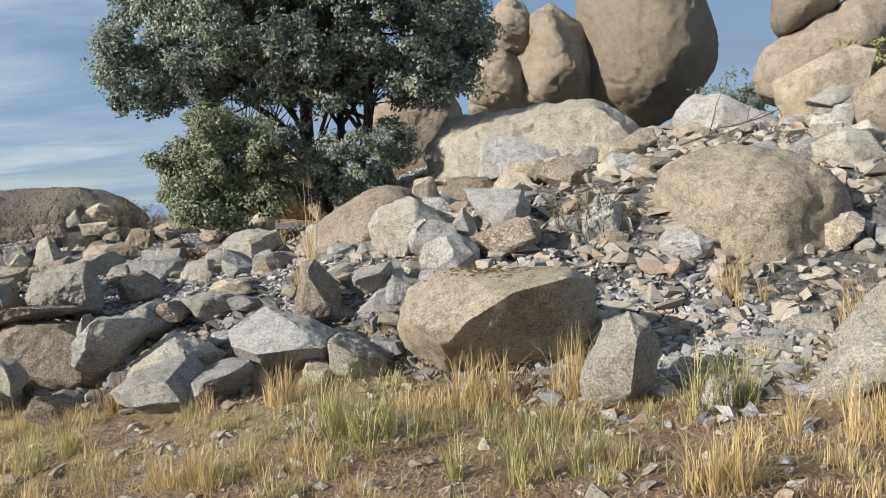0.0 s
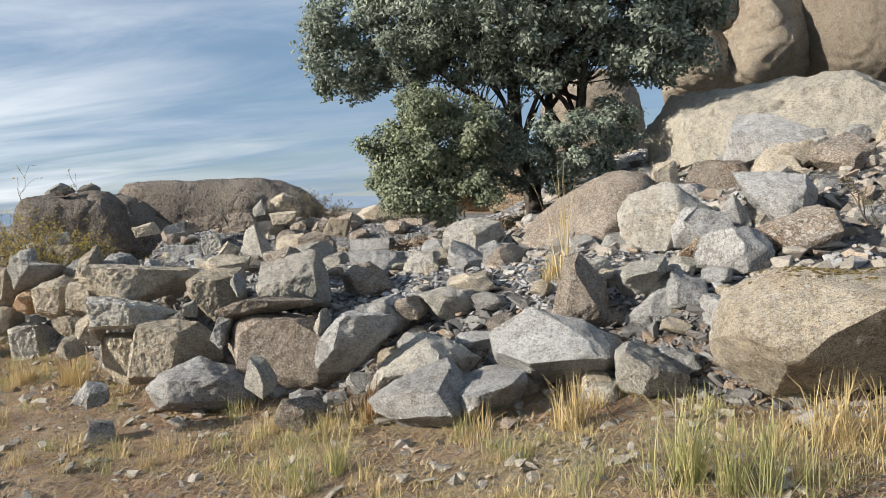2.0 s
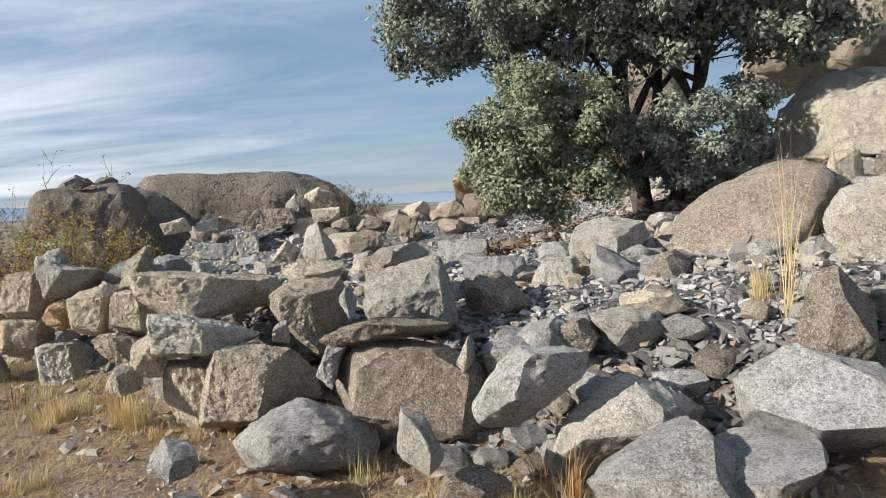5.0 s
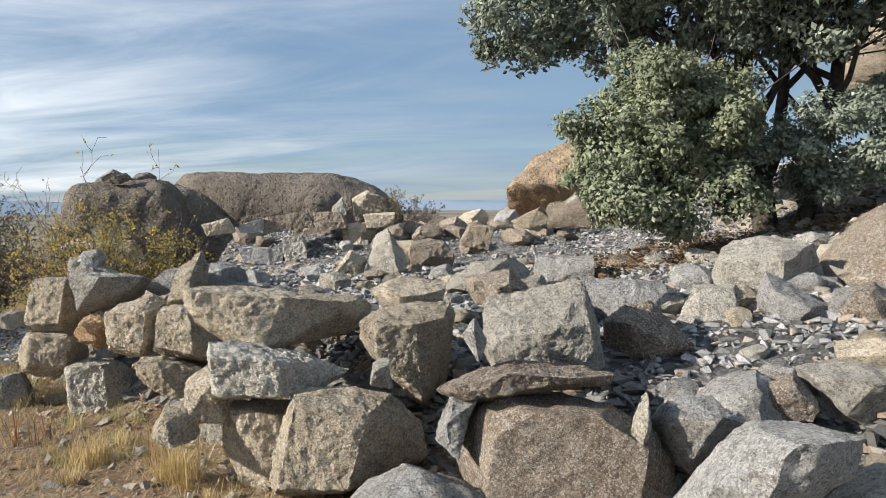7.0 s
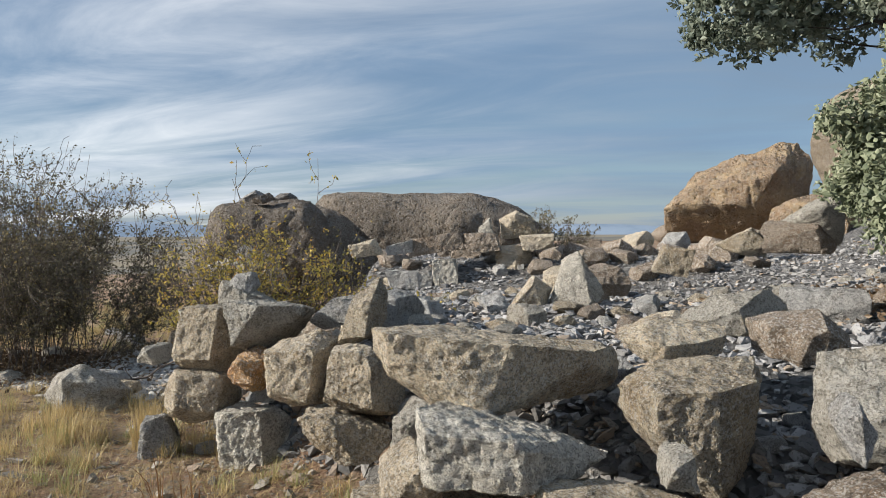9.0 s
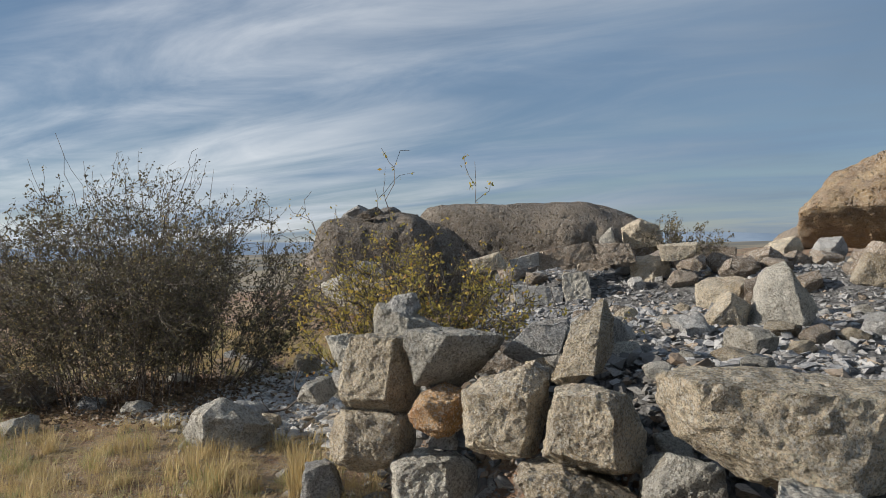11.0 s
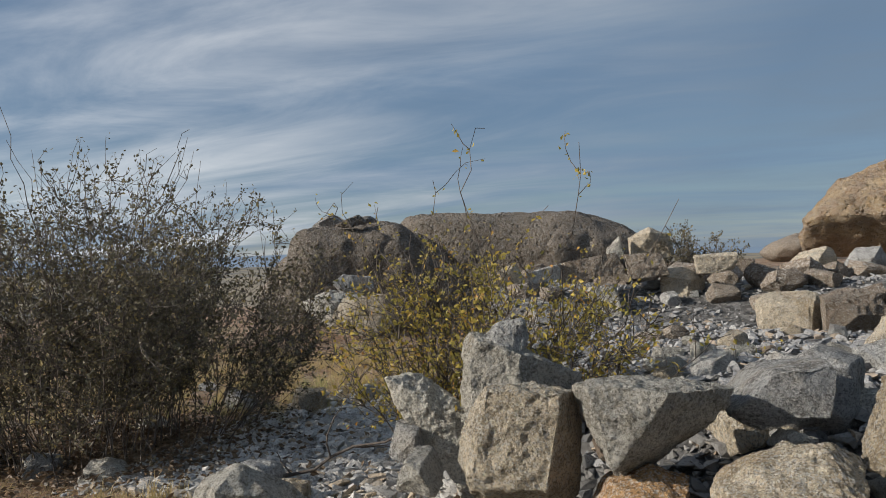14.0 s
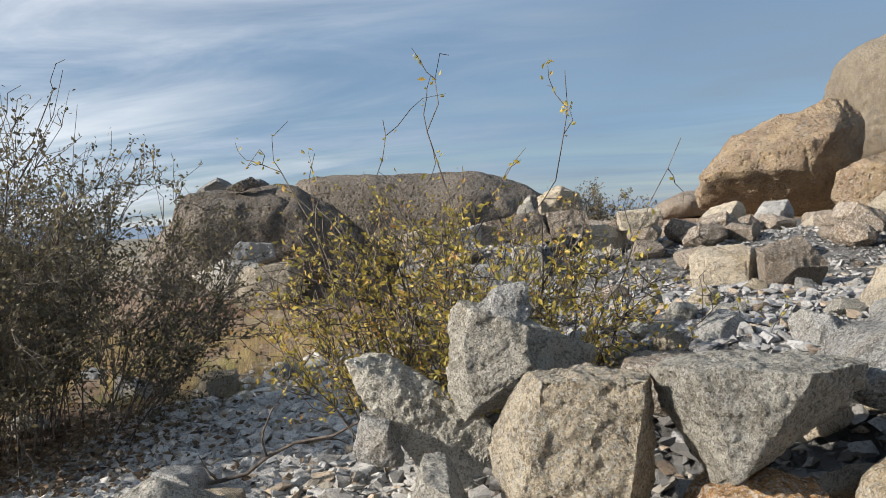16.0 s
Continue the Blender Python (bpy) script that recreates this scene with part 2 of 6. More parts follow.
BROWN_LEAF = leaf_material("fallen_leaf", (0.13, 0.085, 0.05), (0.2, 0.14, 0.085), (0.28, 0.21, 0.13), 0.15)
BARK = bark_material("oak_bark", (0.045, 0.038, 0.032), (0.11, 0.095, 0.08))
TWIG = bark_material("twig_bark", (0.075, 0.062, 0.055), (0.22, 0.19, 0.165))
MOSS = bark_material("moss", (0.10, 0.065, 0.025), (0.17, 0.13, 0.04))


# ---- ground ----
def smooth(a, b, v):
    t = np.clip((v - a) / (b - a), 0, 1)
    return t * t * (3 - 2 * t)


def wall_line(x):
    """How far ahead the foot of the rubble wall runs."""
    return np.interp(x, (-8.6, -7.6, -6.2, -5.2, -4.4, -3.4, -2.0, -0.9, 0.6, 2.2, 4.0), (9.8, 8.95, 8.4, 7.75, 7.3, 6.95, 6.5, 6.25, 5.4, 5.5, 5.2))


def terrace(x, y):
    """1 on the rubble terrace behind the wall, 0 on the path side."""
    back = smooth(-8.6 - 0.38 * np.clip(y - 10, 0, 8), -7.8 - 0.38 * np.clip(y - 10, 0, 8), x)
    return smooth(-0.25, 0.75 + 0.3 * smooth(-3.8, -2.6, x), y - wall_line(x)) * np.where(y < 9.4, smooth(-8.9, -8.3, x), back)


def height(x, y):
    x, y = np.asarray(x, float), np.asarray(y, float)
    base = -0.08 + 0.30 * smooth(-4.5, 0.0, x) + 0.05 * np.clip(x, 0, 6) - 0.06 * smooth(-9, -13, x)
    v = 0.1 * np.log1p(np.exp(np.clip((x + 3.0) * 2.2, -40, 22))) / 2.2 * np.clip(y - 6, 0, 12)
    hill = 2.0 * (1 - np.exp(-v / 2.0))
    top = 0.52 + hill - 0.10 * smooth(11, 15, y) * smooth(-3, -6, x) + 0.42 * smooth(15.4, 17.2, y) * smooth(-2, -5, x)
    top = top + 0.2 * smooth(7.6, 9.0, y) * smooth(-8, -6.5, x) * smooth(-1.5, -3.0, x) * smooth(15, 12, y)
    top = np.where(x > 1.0, np.minimum(top, base + (top - base) * smooth(4.9, 8.2, y)), top)
    h = base + (top - base) * terrace(x, y)
    r = np.hypot(x + 4, y - 8)
    fall = smooth(24, 55, r) * 7 + smooth(45, 180, r) * 18 + smooth(120, 1200, r) * 28
    rough = 0.02 * np.sin(1.7 * x + 0.6 * y) + 0.02 * np.sin(2.9 * y - 1.1 * x + 1) + 0.012 * np.sin(6.1 * x + 4.3 * y)
    return h - fall + rough * np.clip(1 - fall, 0, 1)


def spread(lo, hi, step, reach):
    a = list(np.arange(lo, hi, step))
    s, v = step, hi
    while v < reach:
        a.append(v)
        s *= 1.25
        v += s
    s, v = step * 1.25, lo - step * 1.25
    while v > -reach:
        a.insert(0, v)
        s *= 1.25
        v -= s
    return np.array(a)


def make_ground():
    xs, ys = spread(-14, 6, 0.14, 4300), spread(1, 20, 0.14, 4300)
    gx, gy = np.meshgrid(xs, ys)
    gz = height(gx, gy)
    verts = np.stack([gx, gy, gz], -1).reshape(-1, 3)
    nx, ny = len(xs), len(ys)
    i = (np.arange(ny - 1)[:, None] * nx + np.arange(nx - 1)).ravel()
    faces = np.stack([i, i + 1, i + nx + 1, i + nx], -1)
    me = bpy.data.meshes.new("ground")
    me.from_pydata(verts.tolist(), [], faces.tolist())
    me.polygons.foreach_set("use_smooth", [True] * len(me.polygons))
    x, y = gx.ravel(), gy.ravel()
    scree = np.maximum(terrace(x, y), np.exp(-(((x + 9.6) / 1.3) ** 2 + ((y - 10.8) / 1.7) ** 2) ** 2))
    scree = np.maximum(scree, np.exp(-(((x - 1.5) / 0.8) ** 2 + ((y - 5.9) / 0.9) ** 2) ** 2))
    scree *= 1 - smooth(20, 26, y)
    me.attributes.new("rubble", "FLOAT", "POINT").data.foreach_set("value", scree.astype(np.float32))
    me.attributes.new("far", "FLOAT", "POINT").data.foreach_set("value", smooth(60, 300, np.hypot(x, y)).astype(np.float32))
    me.materials.append(GROUND)
    return tagged(new("ground", me), "dry sandy soil with straw litter and grey rubble", "ground", kind="structure")


make_ground()


# ---- building helpers ----
def hfn(x, y):
    return float(height(x, y))


def finish(bm, name, mat, flat=False, angle=38):
    me = bpy.data.meshes.new(name)
    bm.to_mesh(me)
    bm.free()
    me.polygons.foreach_set("use_smooth", [not flat] * len(me.polygons))
    if not flat and angle:
        me.set_sharp_from_angle(angle=radians(angle))
    me.materials.append(mat)
    return me


def part(name, me, parent, label=""):
    ob = new(name, me)
    ob.parent = parent
    return tagged(ob, label)


def refine(bm, longest, rounds=5):
    for _ in range(rounds):
        long = [e for e in bm.edges if e.calc_length() > longest]
        if not long:
            break
        bmesh.ops.subdivide_edges(bm, edges=long, cuts=1)
        bmesh.ops.triangulate(bm, faces=[f for f in bm.faces if len(f.verts) > 3])


def weather(bm, amount, size, shift, fine=0.0):
    """Push the skin of a stone in and out: broad hollows, then fine chipping."""
    bm.normal_update()
    for v in bm.verts:
        p = v.co + shift
        a = noise.fractal(p * (1.6 / size), 0.9, 2.1, 3) * amount
        b = noise.fractal(p * 13.0, 0.65, 2.2, 4) * min(0.009, 0.02 * size)
        c = (noise.fractal(p * 2.4, 0.75, 2.2, 5) * 0.05 + noise.noise(p * 0.8) * 0.1) * min(1.0, size - 1.2) if size > 1.2 else 0.0
        if size > 1.2:
            c -= 0.05 * max(0.0, 1 - abs(noise.noise(p * 0.75 + Vector((9, 4, 2)))) / 0.07) * min(1.0, size - 1.2)
            c -= 0.02 * max(0.0, 1 - abs(noise.fractal(p * 1.9, 0.7, 2.1, 2)) / 0.1) * min(1.0, size - 1.2)
        c *= 0.65 if size > 4.5 else 1.0
        e = fine * noise.fractal(p * 38.0, 0.5, 2.3, 3) if fine else 0.0
        v.co += v.normal * (a + b + c + e + 0.35 * min(0.02, 0.03 * size) * noise.noise(p * 24.0))


def chop(bm, count, big, rnd, deep=0.085):
    """Knock flat chips off the corners and edges of a stone."""
    for _ in range(count):
        d = Vector((rnd.gauss(0, 1), rnd.gauss(0, 1), rnd.gauss(0, 0.8))).normalized()
        reach = max(v.co.dot(d) for v in bm.verts)
        cut = bmesh.ops.bisect_plane(bm, geom=list(bm.verts) + list(bm.edges) + list(bm.faces), dist=1e-5, plane_co=d * (reach - rnd.uniform(0.02, deep) * big), plane_no=d, clear_outer=True)
        bmesh.ops.holes_fill(bm, edges=[e for e in cut["geom_cut"] if isinstance(e, bmesh.types.BMEdge)])


def hull_piece(size, profile, top, rounded, rnd, ridge):
    w, d, h = size
    bm = bmesh.new()
    if rounded >= 0.3:
        rings = ((-0.5, 0.5), (-0.36, 0.84), (-0.12, 1.0), (0.15, 1.0), (0.38, 0.8), (0.5, 0.5))
    else:
        rings = ((-0.5, 0.9), (-0.2, 1.0), (0.15, 0.97), (0.5, 0.78))
    skew = rnd.uniform(-0.14, 0.14)
    turn = rnd.uniform(-0.3, 0.55)
    keel = 1.0 if ridge is None else 1.35
    ridge = turn if ridge is None else ridge
    sweep = rnd.uniform(0.35, 0.65) * min(1.3, max(0.6, w / d)) * keel
    for y, s in rings:
        for u, v in profile:
            if y < -0.2:
                v = -1 + (v + 1) * (1 - top * (1 if y < -0.4 else 0.45))
            jit = 0.045
            bm.verts.new(((u * s + skew * y + rnd.uniform(-jit, jit)) * w / 2, (y + (sweep * abs(u - ridge) if y < -0.2 else 0) + rnd.uniform(-0.05, 0.05)) * d, (v * (s if v > 0 else min(1, s + 0.1)) + rnd.uniform(-jit, jit)) * h / 2))
    bmesh.ops.convex_hull(bm, input=bm.verts)
    bmesh.ops.delete(bm, geom=[v for v in bm.verts if not v.link_faces], context="VERTS")
    bmesh.ops.dissolve_limit(bm, angle_limit=radians(7), verts=bm.verts, edges=bm.edges)
    big = max(w, h)
    if rounded < 0.3:
        chop(bm, 9, big, rnd)
    bmesh.ops.recalc_face_normals(bm, faces=bm.faces)
    return bm


def crest_piece(size, profile, crest, rounded, rnd):
    """A stone with broad faces: its outline at mid depth, a smaller back, and the corners of the faces that stand proud in front."""
    w, d, h = size
    bm = bmesh.new()
    for u, v in profile:
        bm.verts.new((u * w / 2, rnd.uniform(-0.06, 0.06) * d, v * h / 2))
        bm.verts.new((u * 0.72 * w / 2, 0.5 * d, (v * 0.8 - 0.1) * h / 2))
    for u, v, k in crest:
        bm.verts.new((u * w / 2, -0.5 * k * d, v * h / 2))
    bmesh.ops.convex_hull(bm, input=bm.verts)
    bmesh.ops.delete(bm, geom=[v for v in bm.verts if not v.link_faces], context="VERTS")
    bmesh.ops.dissolve_limit(bm, angle_limit=radians(5), verts=bm.verts, edges=bm.edges)
    if rounded < 0.3:
        chop(bm, 7, max(w, h), rnd, 0.045)
    bmesh.ops.recalc_face_normals(bm, faces=bm.faces)
    return bm


def stone_mesh(size, profile, top, rounded, rnd, detail=1.0, ridge=None, crest=None):
    """A broken or weathered stone: its outline seen from the front, carried back with a smaller front and back face.
    An outline in several pieces gives a stone with hollows."""
    pieces = profile if isinstance(profile[0], list) else [profile]
    big = max(size[0], size[2])
    bm = bmesh.new()
    crests = [None] * len(pieces) if crest is None else crest if isinstance(crest[0], list) else [crest]
    for piece, fronts in zip(pieces, crests):
        p = crest_piece(size, piece, fronts, rounded, rnd) if fronts else hull_piece(size, piece, top, rounded, rnd, ridge)
        me = bpy.data.meshes.new("piece")
        p.to_mesh(me)
        p.free()
        bm.from_mesh(me)
        bpy.data.meshes.remove(me)
    soft = rounded > 0.21
    if soft:
        bmesh.ops.triangulate(bm, faces=bm.faces)
        refine(bm, big / 8.0)
        for _ in range(2 + int(rounded * 9)):
            bmesh.ops.smooth_vert(bm, verts=bm.verts, factor=0.5, use_axis_x=True, use_axis_y=True, use_axis_z=True)
    elif crest is None:
        bmesh.ops.bevel(bm, geom=list(bm.edges), offset=0.006 * big + 0.004, segments=1, affect="EDGES", clamp_overlap=True)
    bmesh.ops.recalc_face_normals(bm, faces=bm.faces)
    bmesh.ops.triangulate(bm, faces=bm.faces)
    refine(bm, min(max(big / 24.0, 0.026), 0.1) / detail, 7)
    if soft:
        for _ in range(2):
            bmesh.ops.smooth_vert(bm, verts=bm.verts, factor=0.5, use_axis_x=True, use_axis_y=True, use_axis_z=True)
    weather(bm, 0.024 * big ** 0.8, big, Vector((rnd.uniform(-50, 50), rnd.uniform(-50, 50), rnd.uniform(-50, 50))), 0.0055 if detail > 1.2 else 0.0)
    return bm


LOOKS = {"grey_granite": "light grey granite", "pale_granite": "pale sunlit granite", "tan_granite": "weathered tan granite", "brown_granite": "dull brown granite",
         "ochre_granite": "rusty ochre granite", "orange_granite": "orange-stained granite", "weathered_granite": "yellowish weathered granite", "cream_granite": "cream smooth granite", "dome_granite": "dark weathered granite", "dark_granite": "dark grey granite", "pitted_granite": "pale pitted granite"}
PLACES = {"front": ("standing on dry grassy soil", "stones along the path"), "wall": ("stacked in the dry rubble wall", "stones of the rubble wall"), "rubble": ("lying on the grey rubble terrace", "stones on the terrace"),
          "far": ("at the far edge of the terrace", "stones at the far edge"), "right": ("heaped on the rocky slope", "stones of the slope")}
stone_count = [0]


def stone(name, at, size, yaw, profile, mat, where, top=0.3, rounded=0.1, ridge=None, crest=None):
    stone_count[0] += 1
    gap = at[2] - size[2] / 2 - hfn(at[0], at[1])
    if size[2] > 1.5:
        gap = 9.0
    if where != "wall" and 0.4 * size[2] <= gap < (0.4 if at[0] < -14 else 0.25):
        at = (at[0], at[1], at[2] - gap - 0.02)
    elif where != "wall" and -0.04 < gap < 0.4 * size[2]:
        at, size = (at[0], at[1], at[2] - gap / 2 - 0.03), (size[0], size[1], size[2] + gap + 0.06)
    rnd = random.Random(stone_count[0] * 7 + 1)
    me = finish(stone_mesh(size, profile, top, rounded, rnd, 1.6 if where == "wall" else 1.0, ridge, crest), name, mat, angle=30 if rounded < 0.3 else 50)
    ob = new(name, me)
    ob.matrix_world = pose(*at, 0, 0, yaw)
    place, group = PLACES[where]
    kind = name.split("_")[-1]
    return tagged(ob, f"{LOOKS[mat.name]} {kind} {place}", "boulder" if "boulder" in name else "rock", group)


# ---- stones ----
stone("angular_granite_rock", (-1.96, 5.75, 0.24), (1.09, 0.70, 0.47), 8, [[(-1.0, -0.05), (-0.59, 0.51), (-0.3, 0.85), (0.0, 1.0), (0.18, 0.6), (0.35, -0.07), (0.28, -0.91), (0.09, -1.0), (-0.58, -0.74)], [(-0.01, 0.25), (0.33, 0.15), (0.61, 0.64), (0.91, 0.69), (1.0, 0.39), (0.81, -0.17), (0.47, -0.66), (0.09, -1.0), (-0.05, -0.41)]], GREY, "front", rounded=0.05, crest=[[(-0.54, 0.49, 0.5), (-0.09, 0.54, 1), (0.07, -0.08, 1), (-0.57, -0.06, 0.8)], [(0.27, 0.4, 1), (0.71, 0.61, 0.8), (0.27, 0.05, 1)]])
stone("granite_rock", (-4.09, 6.62, 0.08), (0.90, 0.70, 0.49), 28, [(-1.0, 0.14), (-0.67, 0.68), (-0.08, 1.0), (0.5, 0.58), (0.96, 0.16), (1.0, -0.48), (0.55, -0.92), (-0.1, -1.0), (-0.8, -0.55)], GREY, "front", rounded=0.12, crest=[(-0.57, 0.58, 0.8), (0.2, 0.48, 1), (0.44, -0.28, 0.9), (-0.59, -0.08, 0.8)])
stone("brown_boulder", (-3.54, 7.00, 0.25), (1.04, 0.65, 0.76), 4, [(-1.0, 0.38), (-0.82, 0.79), (-0.46, 1.0), (0.05, 0.94), (0.45, 0.85), (0.84, 0.52), (1.0, 0.18), (0.99, -0.29), (0.8, -0.86), (-0.73, -1.0), (-0.99, -0.21)], BROWN, "front", rounded=0.1, crest=[(-0.49, 0.94, 1), (-0.6, -0.06, 1), (0.32, 0.89, 0.9), (0.74, 0.5, 0.8), (0.61, -0.43, 0.8)])
stone("granite_rock", (-2.75, 6.33, 0.48), (0.65, 0.60, 0.46), -11, [(-1.0, -0.41), (-0.51, 0.61), (-0.22, 0.92), (0.46, 1.0), (1.0, 0.92), (0.96, 0.44), (0.37, -0.29), (-0.31, -1.0), (-1.0, -0.98)], GREY, "front", rounded=0.06, crest=[(0.35, 1.07, 1), (0.09, 0.14, 1), (-0.46, 0.26, 0.8)])
stone("granite_rock", (-2.24, 6.39, 0.32), (0.84, 0.60, 0.46), 10, [(-1.0, -0.64), (-0.75, 0.18), (0.01, 1.0), (0.64, 0.55), (1.0, 0.14), (0.72, -0.06), (0.34, -0.57), (-0.04, -0.88), (-0.78, -1.0)], PALE, "front", rounded=0.05, crest=[(-0.64, -0.07, 0.8), (0.17, 0.62, 0.9), (0.24, 0.09, 1)])
stone("granite_slab", (-1.32, 6.28, 0.46), (0.89, 0.80, 0.52), -0, [(-1.0, 0.38), (-0.33, 1.0), (0.47, 0.7), (0.93, 0.25), (1.0, -0.38), (0.68, -0.93), (-0.29, -1.0), (-0.89, -0.34)], GREY, "front", rounded=0.05, crest=[(-0.82, 0.08, 0.5), (-0.29, -0.05, 1), (0.78, 0.12, 1), (0.22, 0.71, 0.5)])
stone("granite_rock", (-0.70, 5.94, 0.36), (0.45, 0.50, 0.40), -8, [(-1.0, 0.65), (-0.64, 1.0), (0.05, 0.6), (1.0, -0.1), (0.85, -0.86), (-0.11, -1.0), (-0.95, -0.62)], PALE, "front", rounded=0.06, crest=[(-0.68, 0.86, 1), (0.17, 0.34, 1), (-0.17, -0.43, 0.9)])
stone("standing_stone", (-1.12, 6.79, 0.78), (0.46, 0.45, 0.55), -2, [(-1.0, -0.56), (-0.53, 0.89), (-0.02, 1.0), (0.79, 0.3), (1.0, -1.0), (0.09, -1.0), (-0.84, -0.78)], BROWN, "front", rounded=0.04, crest=[(-0.19, 0.68, 0.9), (0.58, -0.29, 1), (-0.55, -0.49, 1)])
stone("granite_slab", (-0.67, 7.00, 0.80), (0.42, 0.55, 0.36), -7, [(-1.0, 0.38), (-0.24, 0.83), (0.86, 1.0), (1.0, 0.37), (0.01, -1.0), (-0.83, -0.77)], PALE, "front", rounded=0.06, crest=[(-0.42, 0.3, 1), (0.65, 0.56, 0.8)])
stone("granite_plate", (-0.66, 6.76, 0.56), (0.38, 0.25, 0.44), -13, [(-1, -0.15), (0.4, 0.9), (1, 1), (0.9, -0.05), (0.65, -1), (-0.55, -0.55)], GREY, "front", 0.05, 0.05)
stone("granite_slab", (-2.19, 7.30, 0.59), (0.56, 0.50, 0.32), -16, [(-1.0, 0.68), (-0.14, 1.0), (0.68, 0.89), (1.0, 0.22), (0.39, -1.0), (-0.28, -0.82), (-0.64, 0.05)], PALE, "front", rounded=0.06, crest=[(-0.6, 0.73, 0.9), (0.34, 0.84, 1), (-0.11, -0.29, 0.8)])
stone("granite_rock", (-2.70, 7.19, 0.74), (0.46, 0.50, 0.40), -9, [(-1.0, 0.11), (-0.51, 0.68), (0.24, 1.0), (0.76, 0.64), (1.0, 0.07), (0.58, -0.49), (-0.05, -1.0), (-0.71, -0.55)], GREY, "front", rounded=0.1, crest=[(-0.27, 0.61, 0.9), (0.23, 0.8, 1), (0.35, -0.19, 0.9), (-0.36, -0.13, 0.9)])
stone("brown_boulder", (-4.44, 7.60, 0.63), (0.57, 0.55, 0.61), 16, [(-1.0, 0.63), (-0.72, 0.88), (0.01, 1.0), (0.86, 1.0), (1.0, 0.73), (0.9, -0.23), (0.56, -0.77), (0.27, -1.0), (-0.01, -0.76), (-0.56, -0.1), (-0.95, 0.33)], TAN, "wall", rounded=0.08, crest=[(-0.62, 0.69, 1), (0.16, 0.73, 1), (0.76, 0.83, 0.7), (0.26, -0.57, 0.8), (-0.55, 0.17, 0.9)])
stone("long_slab", (-5.25, 7.70, 0.82), (1.15, 0.70, 0.44), 25, [(-1.0, 1.0), (-0.4, 0.89), (0.18, 0.75), (0.77, 0.49), (1.0, 0.15), (0.92, -0.33), (0.34, -0.76), (-0.24, -1.0), (-0.53, -0.74), (-0.88, -0.13), (-0.99, 0.42)], TAN, "wall", rounded=0.04, crest=[(-0.91, 0.93, 0.8), (-0.37, 0.81, 1), (-0.0, 0.71, 1), (0.79, 0.41, 0.6), (-0.83, 0.2, 0.8), (-0.49, -0.32, 0.95), (-0.2, -0.6, 1)])
stone("granite_block", (-5.03, 7.20, 0.62), (0.75, 0.50, 0.33), 25, [(-1.0, 1.0), (-0.44, 0.8), (0.5, 0.29), (1.0, -0.2), (0.9, -0.51), (0.01, -1.0), (-0.95, -0.77), (-0.99, 0.32)], PALE, "wall", rounded=0.03, crest=[(-0.92, 0.69, 0.8), (-0.02, 0.51, 1), (-0.05, -0.62, 1), (-0.91, -0.48, 0.7)])
stone("granite_block", (-4.64, 7.15, 0.26), (0.80, 0.55, 0.59), 20, [(-0.83, 0.46), (-0.68, 0.95), (-0.1, 1.0), (0.56, 0.88), (0.97, 0.3), (1.0, -0.26), (0.62, -0.65), (-0.12, -1.0), (-1.0, -0.93), (-1.0, -0.23)], TAN, "wall", rounded=0.06, crest=[(-0.65, 0.9, 0.8), (0.24, 0.71, 1), (-0.01, -0.5, 1), (-0.87, -0.51, 0.8)])
stone("granite_block", (-5.22, 7.30, 0.13), (0.39, 0.45, 0.56), 27, [(-1.0, 1.0), (0.91, 0.98), (1.0, 0.34), (0.47, -0.56), (0.14, -1.0), (-0.48, -0.84), (-0.94, 0.11)], TAN, "wall", rounded=0.05, crest=[(-0.63, 0.95, 0.8), (0.7, 0.87, 1), (0.26, -0.51, 0.9)])
stone("granite_rock", (-2.87, 7.06, 0.42), (0.51, 0.50, 0.40), -7, [(-1.0, 0.33), (-0.71, 0.84), (-0.03, 1.0), (0.63, 0.78), (1.0, 0.46), (0.73, 0.07), (0.18, -0.33), (-0.3, -1.0), (-0.84, -0.47)], GREY, "wall", rounded=0.2, crest=[(-0.57, 0.76, 0.9), (0.24, 0.82, 1), (-0.33, -0.26, 0.8)])
stone("granite_rock", (-3.09, 8.01, 0.71), (0.56, 0.50, 0.41), -3, [(-1.0, 0.39), (-0.59, 0.81), (-0.02, 1.0), (0.66, 0.15), (1.0, -0.39), (0.34, -1.0), (-0.47, -0.73), (-0.94, -0.27)], BROWN, "wall", rounded=0.08, crest=[(-0.45, 0.58, 1), (0.42, 0.09, 1), (-0.01, -0.65, 0.7)])
stone("granite_block", (-3.68, 7.62, 0.82), (0.67, 0.60, 0.53), 5, [(-0.92, 0.59), (0.65, 1.0), (0.83, 0.26), (1.0, -0.74), (0.88, -1.0), (-0.81, -0.9), (-1.0, -0.4)], PALE, "wall", rounded=0.04, crest=[(-0.87, -0.12, 0.9), (0.23, 0.09, 1), (0.74, 0.21, 0.8), (-0.78, -0.62, 0.9), (0.79, -0.71, 0.8)])
stone("thin_slab", (-3.67, 6.94, 0.65), (0.86, 0.50, 0.17), 6, [(-1.0, -0.27), (-0.66, 0.56), (-0.29, 1.0), (0.38, 0.97), (1.0, 0.63), (0.97, 0.26), (0.38, 0.13), (-0.23, -0.12), (-0.72, -1.0)], BROWN, "wall", rounded=0.03, crest=[(-0.79, 0.36, 0.9), (-0.21, 1.32, 1), (0.64, 1.03, 0.8), (-0.62, -0.09, 0.9), (-0.21, 0.78, 0.9)])
